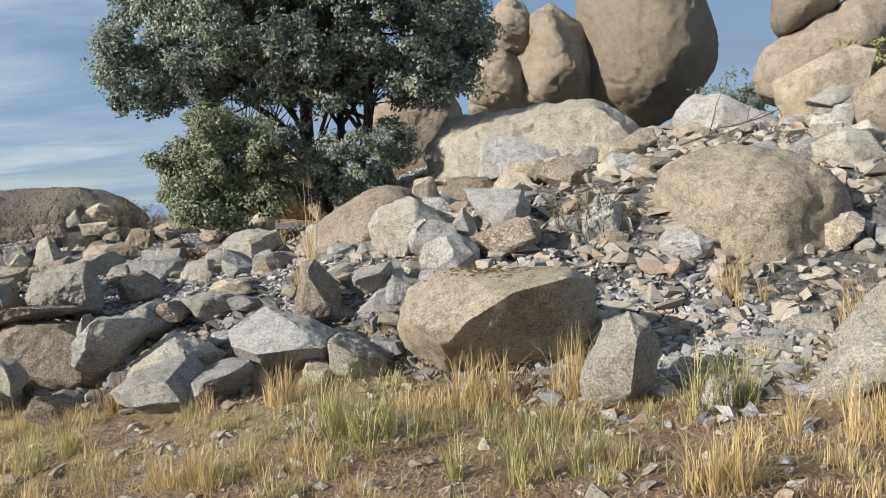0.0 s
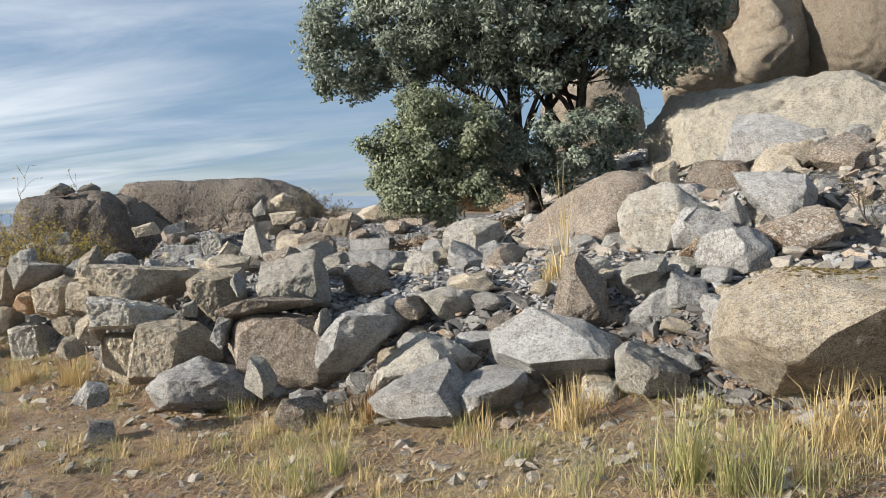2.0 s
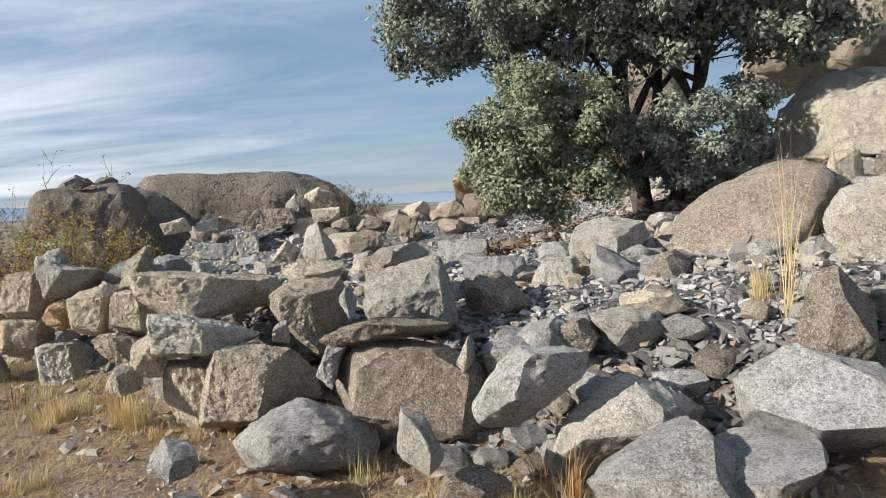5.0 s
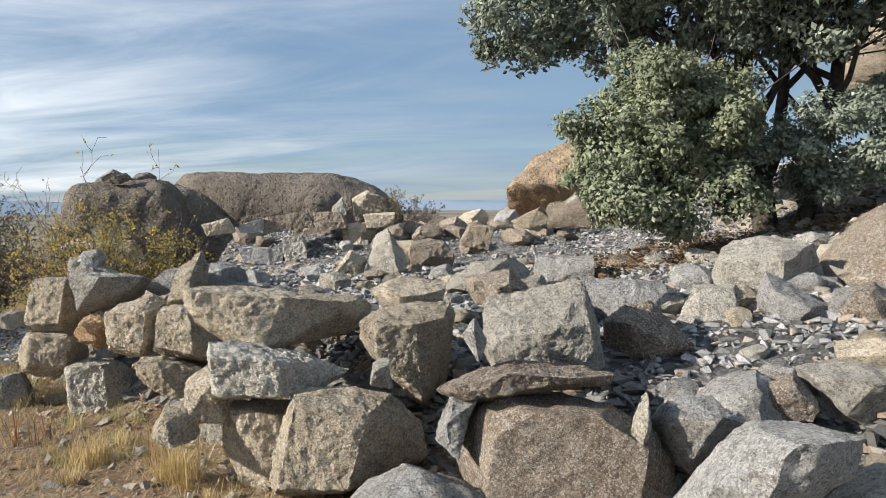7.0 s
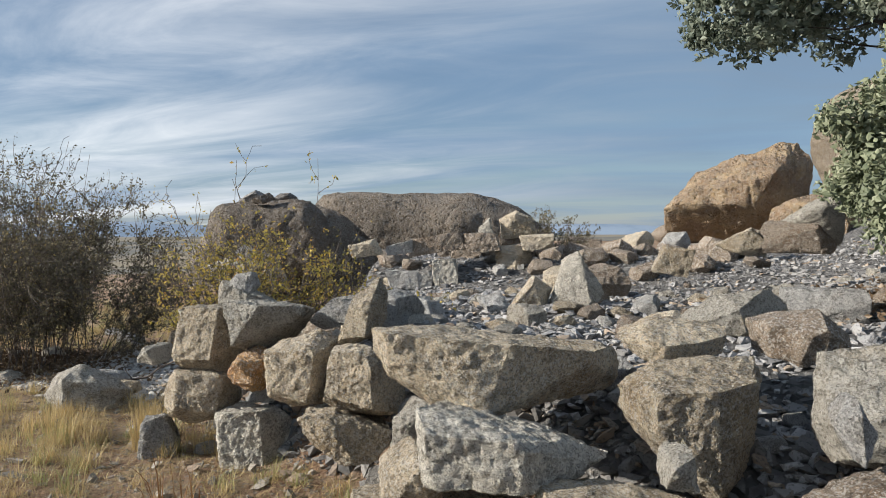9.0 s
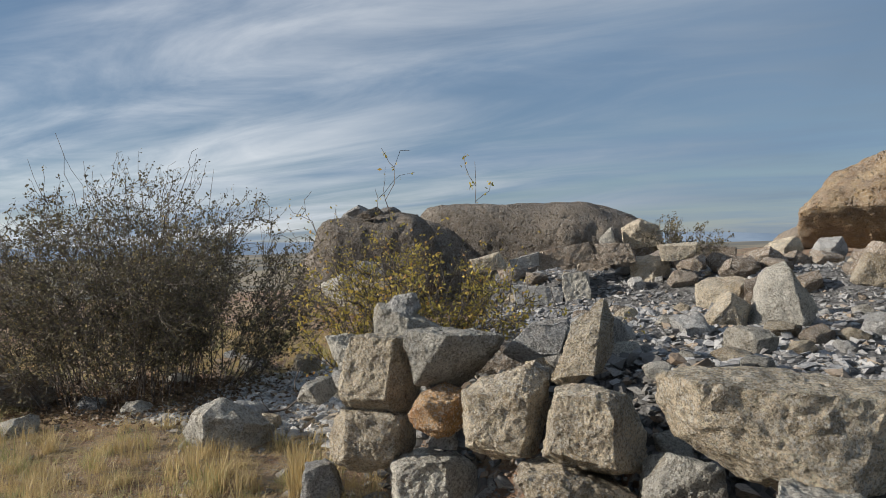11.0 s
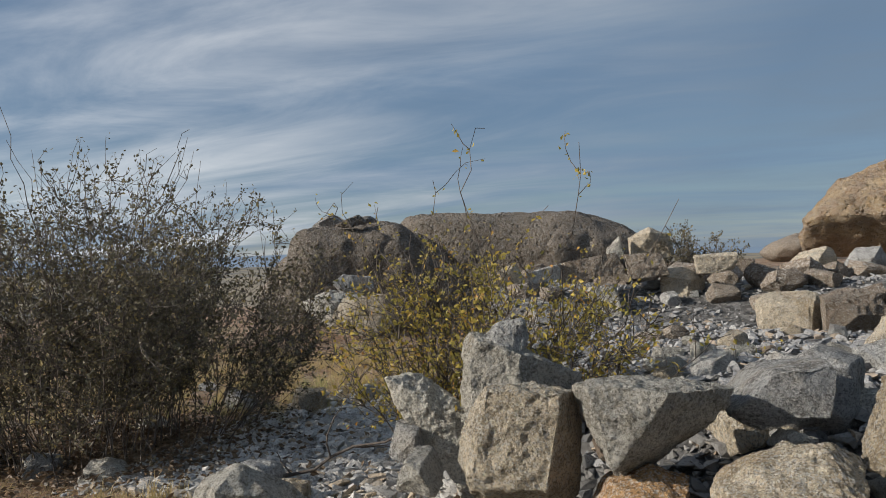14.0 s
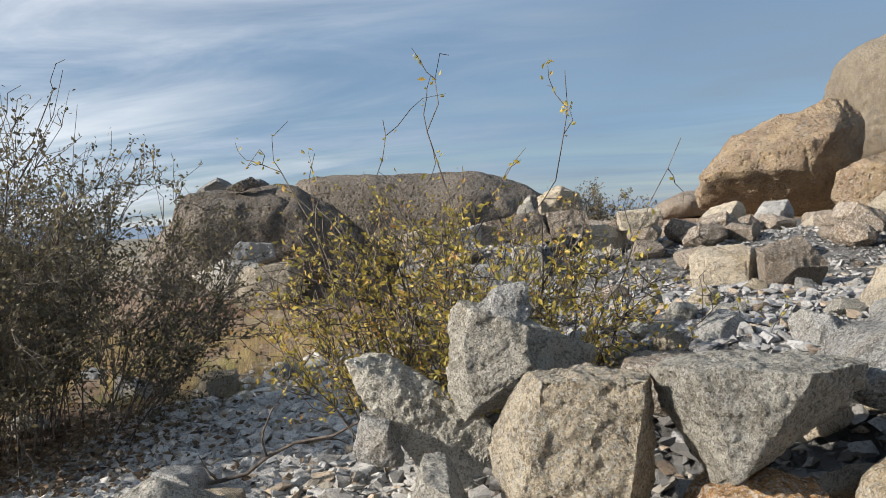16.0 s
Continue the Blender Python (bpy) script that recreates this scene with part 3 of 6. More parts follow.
stone("granite_slab", (-3.20, 8.71, 0.84), (0.57, 0.70, 0.28), -1, [(-1, 1), (0.85, 0.8), (1, -0), (0.25, -1), (-0.8, -0.25)], GREY, "rubble", 0.55, 0.08)
stone("granite_rock", (-2.19, 8.48, 0.86), (0.48, 0.50, 0.40), -12, [(-1.0, 0.07), (-0.81, 1.0), (0.07, 0.39), (0.73, -0.0), (1.0, -0.67), (0.1, -1.0), (-0.71, -0.71)], GREY, "rubble", rounded=0.06, crest=[(-0.57, 0.52, 0.8), (0.21, 0.01, 1), (-0.16, -0.69, 0.8)])
stone("granite_block", (-2.26, 9.21, 1.06), (0.72, 0.60, 0.40), -10, [(-1.0, -0.57), (-0.76, 0.67), (0.17, 1.0), (0.87, 0.72), (1.0, 0.04), (0.49, -0.48), (0.24, -0.94), (-0.64, -1.0)], PALE, "rubble", rounded=0.06, crest=[(-0.78, 0.05, 0.8), (0.36, 0.41, 1), (0.28, -0.65, 0.9), (-0.62, -0.63, 0.8)])
stone("granite_slab", (-4.32, 9.68, 1.07), (0.73, 0.60, 0.35), 9, [(-1.0, -0.7), (-0.82, -0.02), (-0.17, 0.79), (0.59, 1.0), (0.97, 0.24), (1.0, -0.35), (0.08, -1.0), (-0.95, -0.89)], PALE, "rubble", rounded=0.04, crest=[(-0.79, -0.44, 0.8), (0.02, 0.31, 1), (0.14, -0.69, 0.9)])
stone("granite_block", (-3.74, 10.45, 1.10), (0.59, 0.70, 0.28), 4, [(-1, -1), (-0.9, 0.9), (0.95, 1), (1, -1)], GREY, "rubble", 0.2, 0.04)
stone("peaked_stone", (-5.64, 11.16, 1.00), (0.48, 0.50, 0.45), 17, [(-1, -0.9), (-0.5, 0.75), (0, 1), (1, -0.25), (0.5, -1)], PALE, "rubble", 0.1, 0.05)
stone("granite_rock", (-6.00, 10.99, 0.89), (0.37, 0.40, 0.25), 20, [(-1, -0.6), (0.05, 1), (1, 0.25), (0.65, -1)], TAN, "rubble", 0.2, 0.1)
stone("granite_rock", (-4.57, 8.09, 0.93), (0.48, 0.50, 0.20), 15, [(-1, 0.25), (-0.2, 1), (1, 0.6), (0.9, -0.5), (-0.05, -1), (-0.85, -0.45)], TAN, "rubble", 0.4, 0.1)
stone("granite_rock", (-4.03, 8.24, 0.95), (0.41, 0.50, 0.25), 9, [(-1, 0.5), (0.4, 1), (1, 0), (0.05, -1), (-0.85, -0.55)], BROWN, "rubble", 0.3, 0.1)
stone("standing_stone", (-6.29, 8.37, 0.95), (0.30, 0.35, 0.41), 18, [(-0.81, -0.42), (-0.35, 0.49), (0.68, 1.0), (1.0, 0.61), (0.94, -0.16), (0.54, -0.67), (-0.57, -1.0), (-1.0, -0.87)], TAN, "wall", rounded=0.04, crest=[(-0.35, 0.19, 0.7), (0.46, 0.32, 1), (0.27, -0.54, 1), (-0.71, -0.67, 0.7)])
stone("wedge_block", (-7.07, 8.56, 0.79), (0.55, 0.55, 0.37), -1, [(-1.0, 0.8), (-0.68, 0.93), (-0.18, 1.0), (0.46, 0.89), (1.0, 0.85), (0.89, 0.56), (0.47, 0.04), (0.13, -0.49), (-0.25, -1.0), (-0.44, -0.86), (-0.82, 0.13)], PALE, "wall", rounded=0.02, crest=[(-0.6, 1.09, 0.9), (0.34, 0.95, 0.85), (-0.27, -0.39, 1), (-0.42, 0.38, 1), (0.04, 0.21, 0.95)])
stone("granite_block", (-7.57, 8.62, 0.67), (0.47, 0.50, 0.52), 11, [(-0.46, 0.95), (0.24, 1.0), (0.95, 0.87), (1.0, 0.34), (0.75, 0.08), (0.93, -0.6), (0.53, -1.0), (-0.58, -0.97), (-1.0, 0.09), (-0.75, 0.63)], TAN, "wall", rounded=0.04, crest=[(-0.35, 1.02, 0.9), (0.79, 1.01, 1), (0.73, 0.53, 0.95), (0.51, -0.26, 1), (-0.63, -0.29, 0.9)])
stone("tall_slab", (-7.84, 9.49, 0.78), (0.60, 0.40, 0.53), 13, [(-0.95, 0.8), (-0.79, 1.0), (-0.57, 0.92), (-0.42, 0.74), (0.11, 0.49), (1.0, 0.09), (0.92, -0.18), (0.05, -0.33), (-0.82, -1.0), (-1.0, -0.44)], PALE, "wall", rounded=0.03, crest=[(-0.79, 0.86, 0.8), (0.05, 0.61, 1), (0.02, -0.06, 1), (-0.69, -0.67, 0.9)])
stone("small_stone", (-7.88, 9.40, 1.01), (0.22, 0.22, 0.15), 10, [(-1, -0.15), (-0.25, 0.9), (0.75, 1), (1, -0.35), (0.7, -1), (-0.3, -0.65)], GREY, "wall", 0.2, 0.15)
stone("leaning_slab", (-8.33, 9.66, 0.44), (0.64, 0.25, 0.75), 17, [(-1, 0.95), (-0.4, 1), (0.45, 0.45), (0.95, -0.1), (1, -1), (0.35, -0.95), (-0.2, -0.05), (-0.75, 0.4)], PALE, "wall", 0.05, 0.04, -0.5)
stone("granite_block", (-7.59, 8.57, 0.34), (0.51, 0.50, 0.42), 33, [(-1.0, 0.12), (-0.74, 0.86), (0.01, 1.0), (0.93, 0.61), (1.0, -0.32), (0.46, -0.87), (-0.29, -1.0), (-0.96, -0.62)], TAN, "wall", rounded=0.06, crest=[(-0.59, 0.74, 0.8), (0.52, 0.68, 1), (0.34, -0.36, 1), (-0.62, -0.28, 0.8)])
stone("orange_stone", (-7.09, 8.43, 0.56), (0.33, 0.40, 0.30), 29, [(-1.0, -0.12), (-0.57, 0.64), (0.25, 1.0), (1.0, 0.72), (0.9, -0.48), (0.2, -1.0), (-0.78, -0.62)], ORANGE, "wall", rounded=0.08, crest=[(-0.46, 0.53, 1), (0.39, 0.56, 1), (0.03, -0.38, 0.9)])
stone("granite_block", (-6.64, 8.29, 0.62), (0.43, 0.45, 0.47), 23, [(-1.0, 0.45), (-0.33, 0.78), (0.55, 1.0), (1.0, 0.77), (0.92, 0.08), (0.62, -0.89), (-0.39, -1.0), (-0.99, -0.73)], TAN, "wall", rounded=0.06, crest=[(-0.81, 0.47, 0.8), (0.44, 0.6, 1), (0.28, -0.65, 1), (-0.84, -0.48, 0.8)])
stone("granite_block", (-6.20, 8.21, 0.59), (0.47, 0.45, 0.40), 17, [(-0.64, 0.95), (0.15, 1.0), (0.71, 0.79), (1.0, -0.06), (0.93, -0.89), (0.31, -1.0), (-0.52, -0.78), (-1.0, -0.63), (-0.87, 0.27)], TAN, "wall", rounded=0.06, crest=[(-0.61, 0.93, 0.8), (0.31, 0.94, 1), (0.37, -0.52, 1), (-0.79, -0.25, 0.8)])
stone("granite_block", (-7.22, 8.65, 0.01), (0.55, 0.45, 0.56), 29, [(-1.0, 0.79), (-0.42, 1.0), (0.37, 0.92), (0.82, 0.57), (1.0, -0.02), (0.66, -1.0), (-0.71, -0.96), (-0.91, 0.06)], PALE, "wall", rounded=0.05, crest=[(-0.85, 0.9, 0.8), (0.13, 0.97, 1), (0.2, -0.44, 1), (-0.76, -0.37, 0.8)])
stone("granite_rock", (-7.04, 8.74, -0.07), (0.36, 0.40, 0.41), 34, [(-1, -0), (0.5, 1), (1, -0.5), (-0.25, -1)], GREY, "wall", 0.08, 0.05)
stone("granite_block", (-6.26, 8.09, 0.33), (0.52, 0.50, 0.26), 30, [(-1, 0.9), (-0.2, 1), (1, 0.25), (0.9, -1), (0.05, -1), (-0.7, -0.15)], TAN, "wall", 0.15, 0.08)
stone("granite_rock", (-8.54, 9.54, -0.43), (0.55, 0.40, 0.47), 40, [(-1, -0.3), (0.4, 1), (1, -0), (0.8, -1), (-0.35, -0.95)], PALE, "wall", 0.1, 0.08)
stone("granite_rock", (-8.73, 9.42, -0.25), (0.57, 0.40, 0.35), 42, [(-1, -0.25), (0, 1), (1, 0.25), (0.55, -1), (-0.85, -0.85)], GREY, "wall", 0.3, 0.15)
stone("pitted_rock", (-9.35, 9.27, 0.03), (0.68, 0.50, 0.58), 44, [(-1.0, 0.1), (-0.69, 0.72), (-0.14, 1.0), (0.52, 0.52), (1.0, 0.02), (0.79, -0.78), (0.17, -1.0), (-0.72, -0.52)], PITTED, "front", rounded=0.18, crest=[(-0.56, 0.64, 0.8), (0.25, 0.45, 1), (0.23, -0.35, 0.9), (-0.57, 0.01, 0.8)])
stone("granite_rock", (-6.67, 8.77, 0.90), (0.35, 0.50, 0.21), 24, [(-1, -0.6), (-0.25, 0.8), (1, 1), (0.7, -0.4), (-0.45, -1)], GREY, "rubble", 0.3, 0.08)
stone("brown_boulder", (-7.22, 9.52, 0.83), (0.63, 0.60, 0.19), -2, [(-1, -0.6), (-0.65, 0.9), (-0, 1), (1, 0.05), (1, -0.95), (-0.4, -1)], BROWN, "rubble", 0.45, 0.2)
stone("granite_block", (-7.86, 16.73, 0.82), (0.59, 0.50, 0.57), 4, [(-1.0, 0.91), (0.12, 1.0), (0.99, 0.57), (1.0, -0.75), (0.3, -1.0), (-0.98, -0.75)], TAN, "far", rounded=0.03, crest=[(-0.92, 0.61, 0.8), (0.39, 0.42, 1), (0.3, -0.88, 1), (-0.91, -0.65, 0.8)])
stone("granite_block", (-7.37, 17.62, 0.76), (0.45, 0.50, 0.39), 1, [(-1.0, 0.77), (0.65, 1.0), (1.0, 0.28), (0.83, -0.91), (-0.6, -1.0), (-1.0, -0.36)], PALE, "far", rounded=0.03, crest=[(-0.72, 0.52, 0.9), (0.45, 0.49, 1), (0.25, -0.8, 1)])
stone("granite_block", (-8.75, 15.85, 0.74), (0.42, 0.50, 0.35), 19, [(-1, 0.9), (0.9, 1), (1, -0.9), (-0.75, -1)], PALE, "far", 0.1, 0.04)
stone("granite_slab", (-9.29, 15.63, 0.78), (0.78, 0.50, 0.33), 22, [(-1, 1), (1, 0.55), (1, -1), (-0.8, -0.7)], GREY, "far", 0.2, 0.04)
stone("granite_block", (-6.55, 14.90, 0.62), (0.67, 0.60, 0.53), -4, [(-1.0, 0.63), (-0.65, 0.9), (0.51, 1.0), (1.0, 0.85), (1.0, -0.51), (0.47, -1.0), (-0.95, -0.89)], TAN, "far", rounded=0.05, crest=[(-0.73, 0.48, 0.9), (0.72, 0.57, 1), (0.61, -0.76, 1), (-0.83, -0.66, 0.9)])
stone("brown_boulder", (-5.94, 14.53, 0.67), (0.67, 0.60, 0.52), -8, [(-1.0, 0.75), (-0.31, 1.0), (0.58, 0.83), (1.0, 0.08), (0.7, -0.6), (-0.35, -1.0), (-0.96, -0.94)], BROWN, "far", rounded=0.06, crest=[(-0.78, 0.57, 1), (-0.74, -0.7, 1), (0.05, 0.12, 0.8)])
stone("granite_rock", (-8.28, 16.38, 1.14), (0.66, 0.60, 0.34), 16, [(-1, 0.95), (0.7, 1), (1, -0.75), (-0.7, -1)], BROWN, "far", 0.1, 0.08)
stone("granite_rock", (-7.42, 16.57, 1.16), (0.54, 0.60, 0.27), 12, [(-1, 0.8), (1, 1), (0.9, -0.9), (-0.85, -1)], TAN, "far", 0.1, 0.1)
stone("granite_rock", (-7.38, 20.21, 0.94), (0.68, 0.60, 0.51), 9, [(-1, 1), (1, 0.7), (0.9, -1), (-0.85, -1)], BROWN, "far", 0.1, 0.12)

stone("granite_rock", (-8.98, 16.12, 1.13), (0.91, 0.60, 0.40), 20, [(-1, 0.35), (0.75, 1), (1, -0.4), (-0.9, -1)], BROWN, "far", 0.2, 0.1)
stone("granite_rock", (-9.54, 15.79, 1.08), (0.46, 0.50, 0.26), 23, [(-1, 0.05), (1, 1), (1, -0.65), (-0.85, -1)], GREY, "far", 0.2, 0.1)
stone("granite_rock", (-9.99, 15.49, 1.07), (0.57, 0.50, 0.31), 25, [(-1, 0.25), (0.55, 1), (1, -0.6), (-0.7, -1)], TAN, "far", 0.2, 0.1)
stone("granite_boulder", (-8.74, 20.00, 1.45), (0.83, 0.80, 0.58), 14, [(-1, 0.3), (-0.1, 1), (0.75, 0.45), (1, -0.95), (-0.9, -1)], TAN, "far", 0.1, 0.15)
stone("standing_stone", (-9.30, 19.59, 1.37), (0.33, 0.30, 0.44), 16, [(-0.95, 0), (0.4, 1), (1, -0.85), (-1, -1)], PALE, "far", 0.1, 0.1)
stone("granite_rock", (-4.94, 12.70, 1.06), (0.47, 0.50, 0.33), 7, [(-1, -0.6), (-0.45, 1), (1, 0.7), (0.6, -1)], TAN, "far", 0.1, 0.1)
stone("granite_rock", (-4.31, 12.81, 1.26), (0.50, 0.50, 0.30), 3, [(-1, -0.2), (0.45, 1), (1, 0.05), (0.45, -1)], TAN, "far", 0.2, 0.1)
stone("brown_boulder", (-3.83, 12.91, 1.30), (0.81, 0.70, 0.38), -0, [(-1, -0.75), (-0.65, 0.9), (0.55, 1), (1, -0.35), (0.9, -1), (-0.35, -1)], BROWN, "far", 0.1, 0.15)
stone("pale_boulder", (-3.67, 12.94, 1.49), (0.64, 0.80, 0.52), -1, [(-1, -0.2), (0.2, 0.8), (1, 1), (1, -1), (-0.9, -0.5)], PALE, "far", 0.1, 0.3)
stone("granite_rock", (-6.21, 18.86, 1.01), (0.81, 0.70, 0.65), -4, [(-1.0, -0.18), (-0.33, 0.73), (0.68, 1.0), (1.0, 0.53), (0.68, -0.83), (-0.77, -1.0)], TAN, "far", rounded=0.06, crest=[(-0.53, 0.1, 0.8), (0.36, 0.45, 1), (0.23, -0.76, 0.9)])
stone("granite_rock", (-5.46, 18.79, 1.05), (0.59, 0.60, 0.52), -8, [(-1.0, 0.03), (-0.45, 0.89), (0.71, 1.0), (1.0, 0.11), (0.54, -0.91), (-0.89, -1.0)], GREY, "far", rounded=0.05, crest=[(-0.46, 0.2, 1), (0.43, 0.32, 1), (0.21, -0.79, 0.9)])
stone("granite_rock", (-4.93, 18.17, 0.85), (0.82, 0.60, 0.59), -10, [(-1.0, 0.01), (-0.11, 0.92), (0.9, 1.0), (1.0, 0.08), (0.2, -0.83), (-0.84, -1.0)], TAN, "far", rounded=0.05, crest=[(-0.63, 0.04, 0.9), (0.21, 0.41, 1), (0.11, -0.69, 0.9)])
stone("granite_rock", (-4.26, 17.98, 1.02), (0.60, 0.70, 0.67), -15, [(-1, 0.05), (0.3, 1), (1, 0.8), (0.95, -1), (-0.8, -0.75)], TAN, "far", 0.1, 0.06)
stone("brown_boulder", (-4.55, 18.04, 0.57), (0.80, 0.60, 0.46), -14, [(-1, -0.4), (-0.2, 1), (0.65, 0.8), (1, -0.3), (-0.2, -1)], BROWN, "far", 0.2, 0.12)
stone("ochre_boulder", (-4.56, 24.24, 2.12), (3.55, 3.00, 2.47), -8, [(-1.0, -0.24), (-0.74, 0.09), (-0.47, 0.47), (0.04, 0.72), (0.52, 0.99), (0.78, 1.0), (1.0, 0.58), (0.93, -0.25), (0.66, -0.94), (-0.12, -1.0), (-0.92, -0.79)], OCHRE, "far", rounded=0.06, crest=[(-0.76, -0.27, 0.7), (-0.44, -0.06, 1), (0.08, 0.05, 1), (0.59, 0.35, 0.8), (0.36, -0.28, 0.9), (-0.73, -0.66, 0.3)])
stone("great_boulder", (-0.90, 28.53, 3.64), (3.97, 5.00, 3.83), -17, [(-1, 0), (-0.7, 0.6), (-0.15, 0.9), (0.55, 1), (1, 0.3), (1, -1), (-0.6, -0.9)], LICHEN, "far", 0.05, 0.6)
stone("ochre_boulder", (-3.01, 22.48, 1.65), (1.65, 1.50, 1.00), -15, [(-1, -0.45), (-0.85, 0.35), (0.15, 1), (1, 0.3), (0.9, -0.9), (-0.7, -1)], OCHRE, "far", 0.1, 0.2)
stone("granite_mound", (-6.15, 29.62, 1.25), (2.02, 3.00, 0.73), -3, [(-1, -0.35), (-0.35, 0.55), (0.15, 1), (0.85, 0.6), (1, -1), (-0.85, -0.75)], BROWN, "far", 0.1, 0.4)
stone("mossy_boulder", (0.33, 5.70, 0.63), (1.41, 1.10, 0.74), -4, [(-1.0, -0.03), (-0.86, 0.65), (-0.57, 0.98), (-0.14, 0.75), (0.31, 0.88), (0.77, 1.0), (0.98, 0.74), (1.0, -0.07), (0.73, -0.71), (0.1, -1.0), (-0.53, -0.88), (-0.95, -0.43)], TAN, "front", rounded=0.06, crest=[(0.15, 0.71, 1), (-0.51, 0.03, 1), (0.68, 0.87, 0.7), (-0.76, 0.29, 0.7)])
stone("granite_rock", (0.98, 4.74, 0.60), (0.48, 0.50, 0.46), -13, [(-1.0, -0.48), (-0.59, 0.35), (0.25, 1.0), (0.78, 0.77), (1.0, 0.18), (0.88, -0.48), (-0.08, -1.0), (-0.9, -0.88)], PALE, "front", rounded=0.06, crest=[(-0.44, 0.06, 0.8), (0.41, 0.55, 1), (0.25, -0.46, 0.9)])
stone("granite_rock", (1.18, 5.59, 0.67), (0.39, 0.45, 0.41), -13, [(-1.0, -0.4), (-0.65, 0.97), (0.73, 1.0), (1.0, 0.16), (0.28, -0.81), (-0.72, -1.0)], GREY, "front", rounded=0.05, crest=[(-0.45, 0.72, 0.9), (0.5, 0.53, 1), (-0.01, -0.43, 0.9)])
stone("great_granite_boulder", (2.94, 7.68, 1.12), (1.94, 1.70, 1.63), -22, [(-1.0, 0.62), (-0.85, 0.8), (-0.43, 0.98), (0.07, 1.0), (0.55, 0.83), (0.85, 0.53), (1.0, 0.11), (0.94, -0.31), (0.43, -0.86), (0.07, -1.0), (-0.33, -0.87), (-0.85, -0.34), (-0.95, 0.2)], TAN, "right", rounded=0.24, crest=[(-0.6, 0.47, 0.8), (0.29, 0.46, 1), (0.24, -0.59, 1), (-0.46, -0.26, 0.9)])
stone("pinkish_slab", (0.02, 7.46, 0.98), (0.84, 0.50, 0.28), -13, [(-1.0, -0.36), (-0.55, 0.58), (0.4, 1.0), (0.94, 0.82), (1.0, 0.28), (0.39, -0.53), (-0.56, -1.0)], OCHRE, "right", rounded=0.06, crest=[(-0.54, 0.23, 0.8), (0.56, 0.67, 1), (0.38, -0.1, 0.9)])
stone("pale_boulder", (-0.36, 8.15, 1.19), (0.95, 0.80, 0.69), -8, [(-1.0, 0.1), (-0.71, 0.72), (0.12, 1.0), (0.68, 0.44), (1.0, -0.12), (0.48, -0.52), (0.0, -1.0), (-0.78, -0.77)], PALE, "right", rounded=0.06, crest=[(-0.54, 0.26, 0.8), (0.28, 0.1, 1), (0.0, -0.72, 0.9)])
stone("bedrock_boulder", (-1.10, 9.43, 1.10), (1.58, 2.20, 1.16), 2, [(-1, -0.35), (-0.15, 0.7), (0.6, 1), (1, 0.85), (0.75, 0), (0.45, -0.6), (-0.8, -1)], BROWN, "right", 0.3, 0.4)
stone("granite_block", (0.54, 8.21, 1.28), (0.71, 0.60, 0.67), -15, [(-1.0, 1.0), (0.77, 0.82), (1.0, 0.37), (0.94, -0.59), (0.65, -1.0), (0.3, -0.93), (-0.42, -0.07)], GREY, "right", rounded=0.04, crest=[(-0.52, 0.38, 0.9), (0.29, 0.04, 1), (0.57, -0.8, 0.9), (0.75, 0.46, 0.7)])
stone("granite_rock", (0.18, 8.19, 1.21), (0.37, 0.40, 0.39), -8, [(-1, -0.5), (0.15, 1), (1, -0.15), (0.7, -1)], GREY, "right", 0.2, 0.1)
stone("granite_rock", (1.57, 10.10, 1.56), (0.66, 0.60, 0.36), -15, [(-1, 0), (-0.05, 1), (0.95, 0.4), (1, -1), (-0.45, -1)], GREY, "right", 0.3, 0.1)
stone("granite_rock", (1.34, 10.09, 1.82), (0.40, 0.50, 0.28), -13, [(-1, -0.2), (0.1, 1), (1, 0.8), (0.85, -0.65), (-0.5, -1)], PALE, "right", 0.3, 0.08)
stone("granite_rock", (0.85, 9.41, 1.68), (0.55, 0.50, 0.29), -11, [(-1, -0.5), (-0.35, 0.9), (0.45, 1), (1, -0.65), (-0.2, -1)], TAN, "right", 0.2, 0.1)
stone("granite_slab", (0.99, 10.15, 1.98), (1.16, 0.70, 0.54), -15, [(-1.0, -0.79), (-0.67, 1.0), (-0.0, 0.93), (1.0, -0.01), (0.46, -0.52), (-0.39, -1.0)], GREY, "right", rounded=0.03, crest=[(-0.69, 0.4, 1), (-0.65, -0.75, 1), (0.36, -0.25, 0.9)])
stone("granite_rock", (1.33, 10.05, 1.90), (0.54, 0.40, 0.26), -8, [(-1, -1), (-0.5, 0.8), (0.55, 1), (1, -0.55)], GREY, "right", 0.2, 0.08)
stone("granite_rock", (1.88, 10.41, 1.90), (0.44, 0.40, 0.36), -11, [(-1, -0.55), (-0.05, 1), (0.8, 0.85), (1, -0.2), (-0.45, -1)], GREY, "right", 0.2, 0.08)
stone("cairn_stone", (2.11, 11.20, 2.32), (0.33, 0.40, 0.27), -11, [(-1, -0.7), (-0, 1), (1, -0), (0.15, -1)], DARK, "right", 0.1, 0.12)
stone("cairn_stone", (2.08, 11.24, 2.17), (0.55, 0.50, 0.22), -11, [(-1, -0.25), (-0.45, 1), (0.8, 0.65), (1, -1)], DARK, "right", 0.1, 0.1)
stone("cairn_stone", (2.45, 11.15, 2.21), (0.42, 0.50, 0.31), -13, [(-1, -0.25), (0.05, 1), (1, -0.15), (0.55, -1)], DARK, "right", 0.1, 0.1)
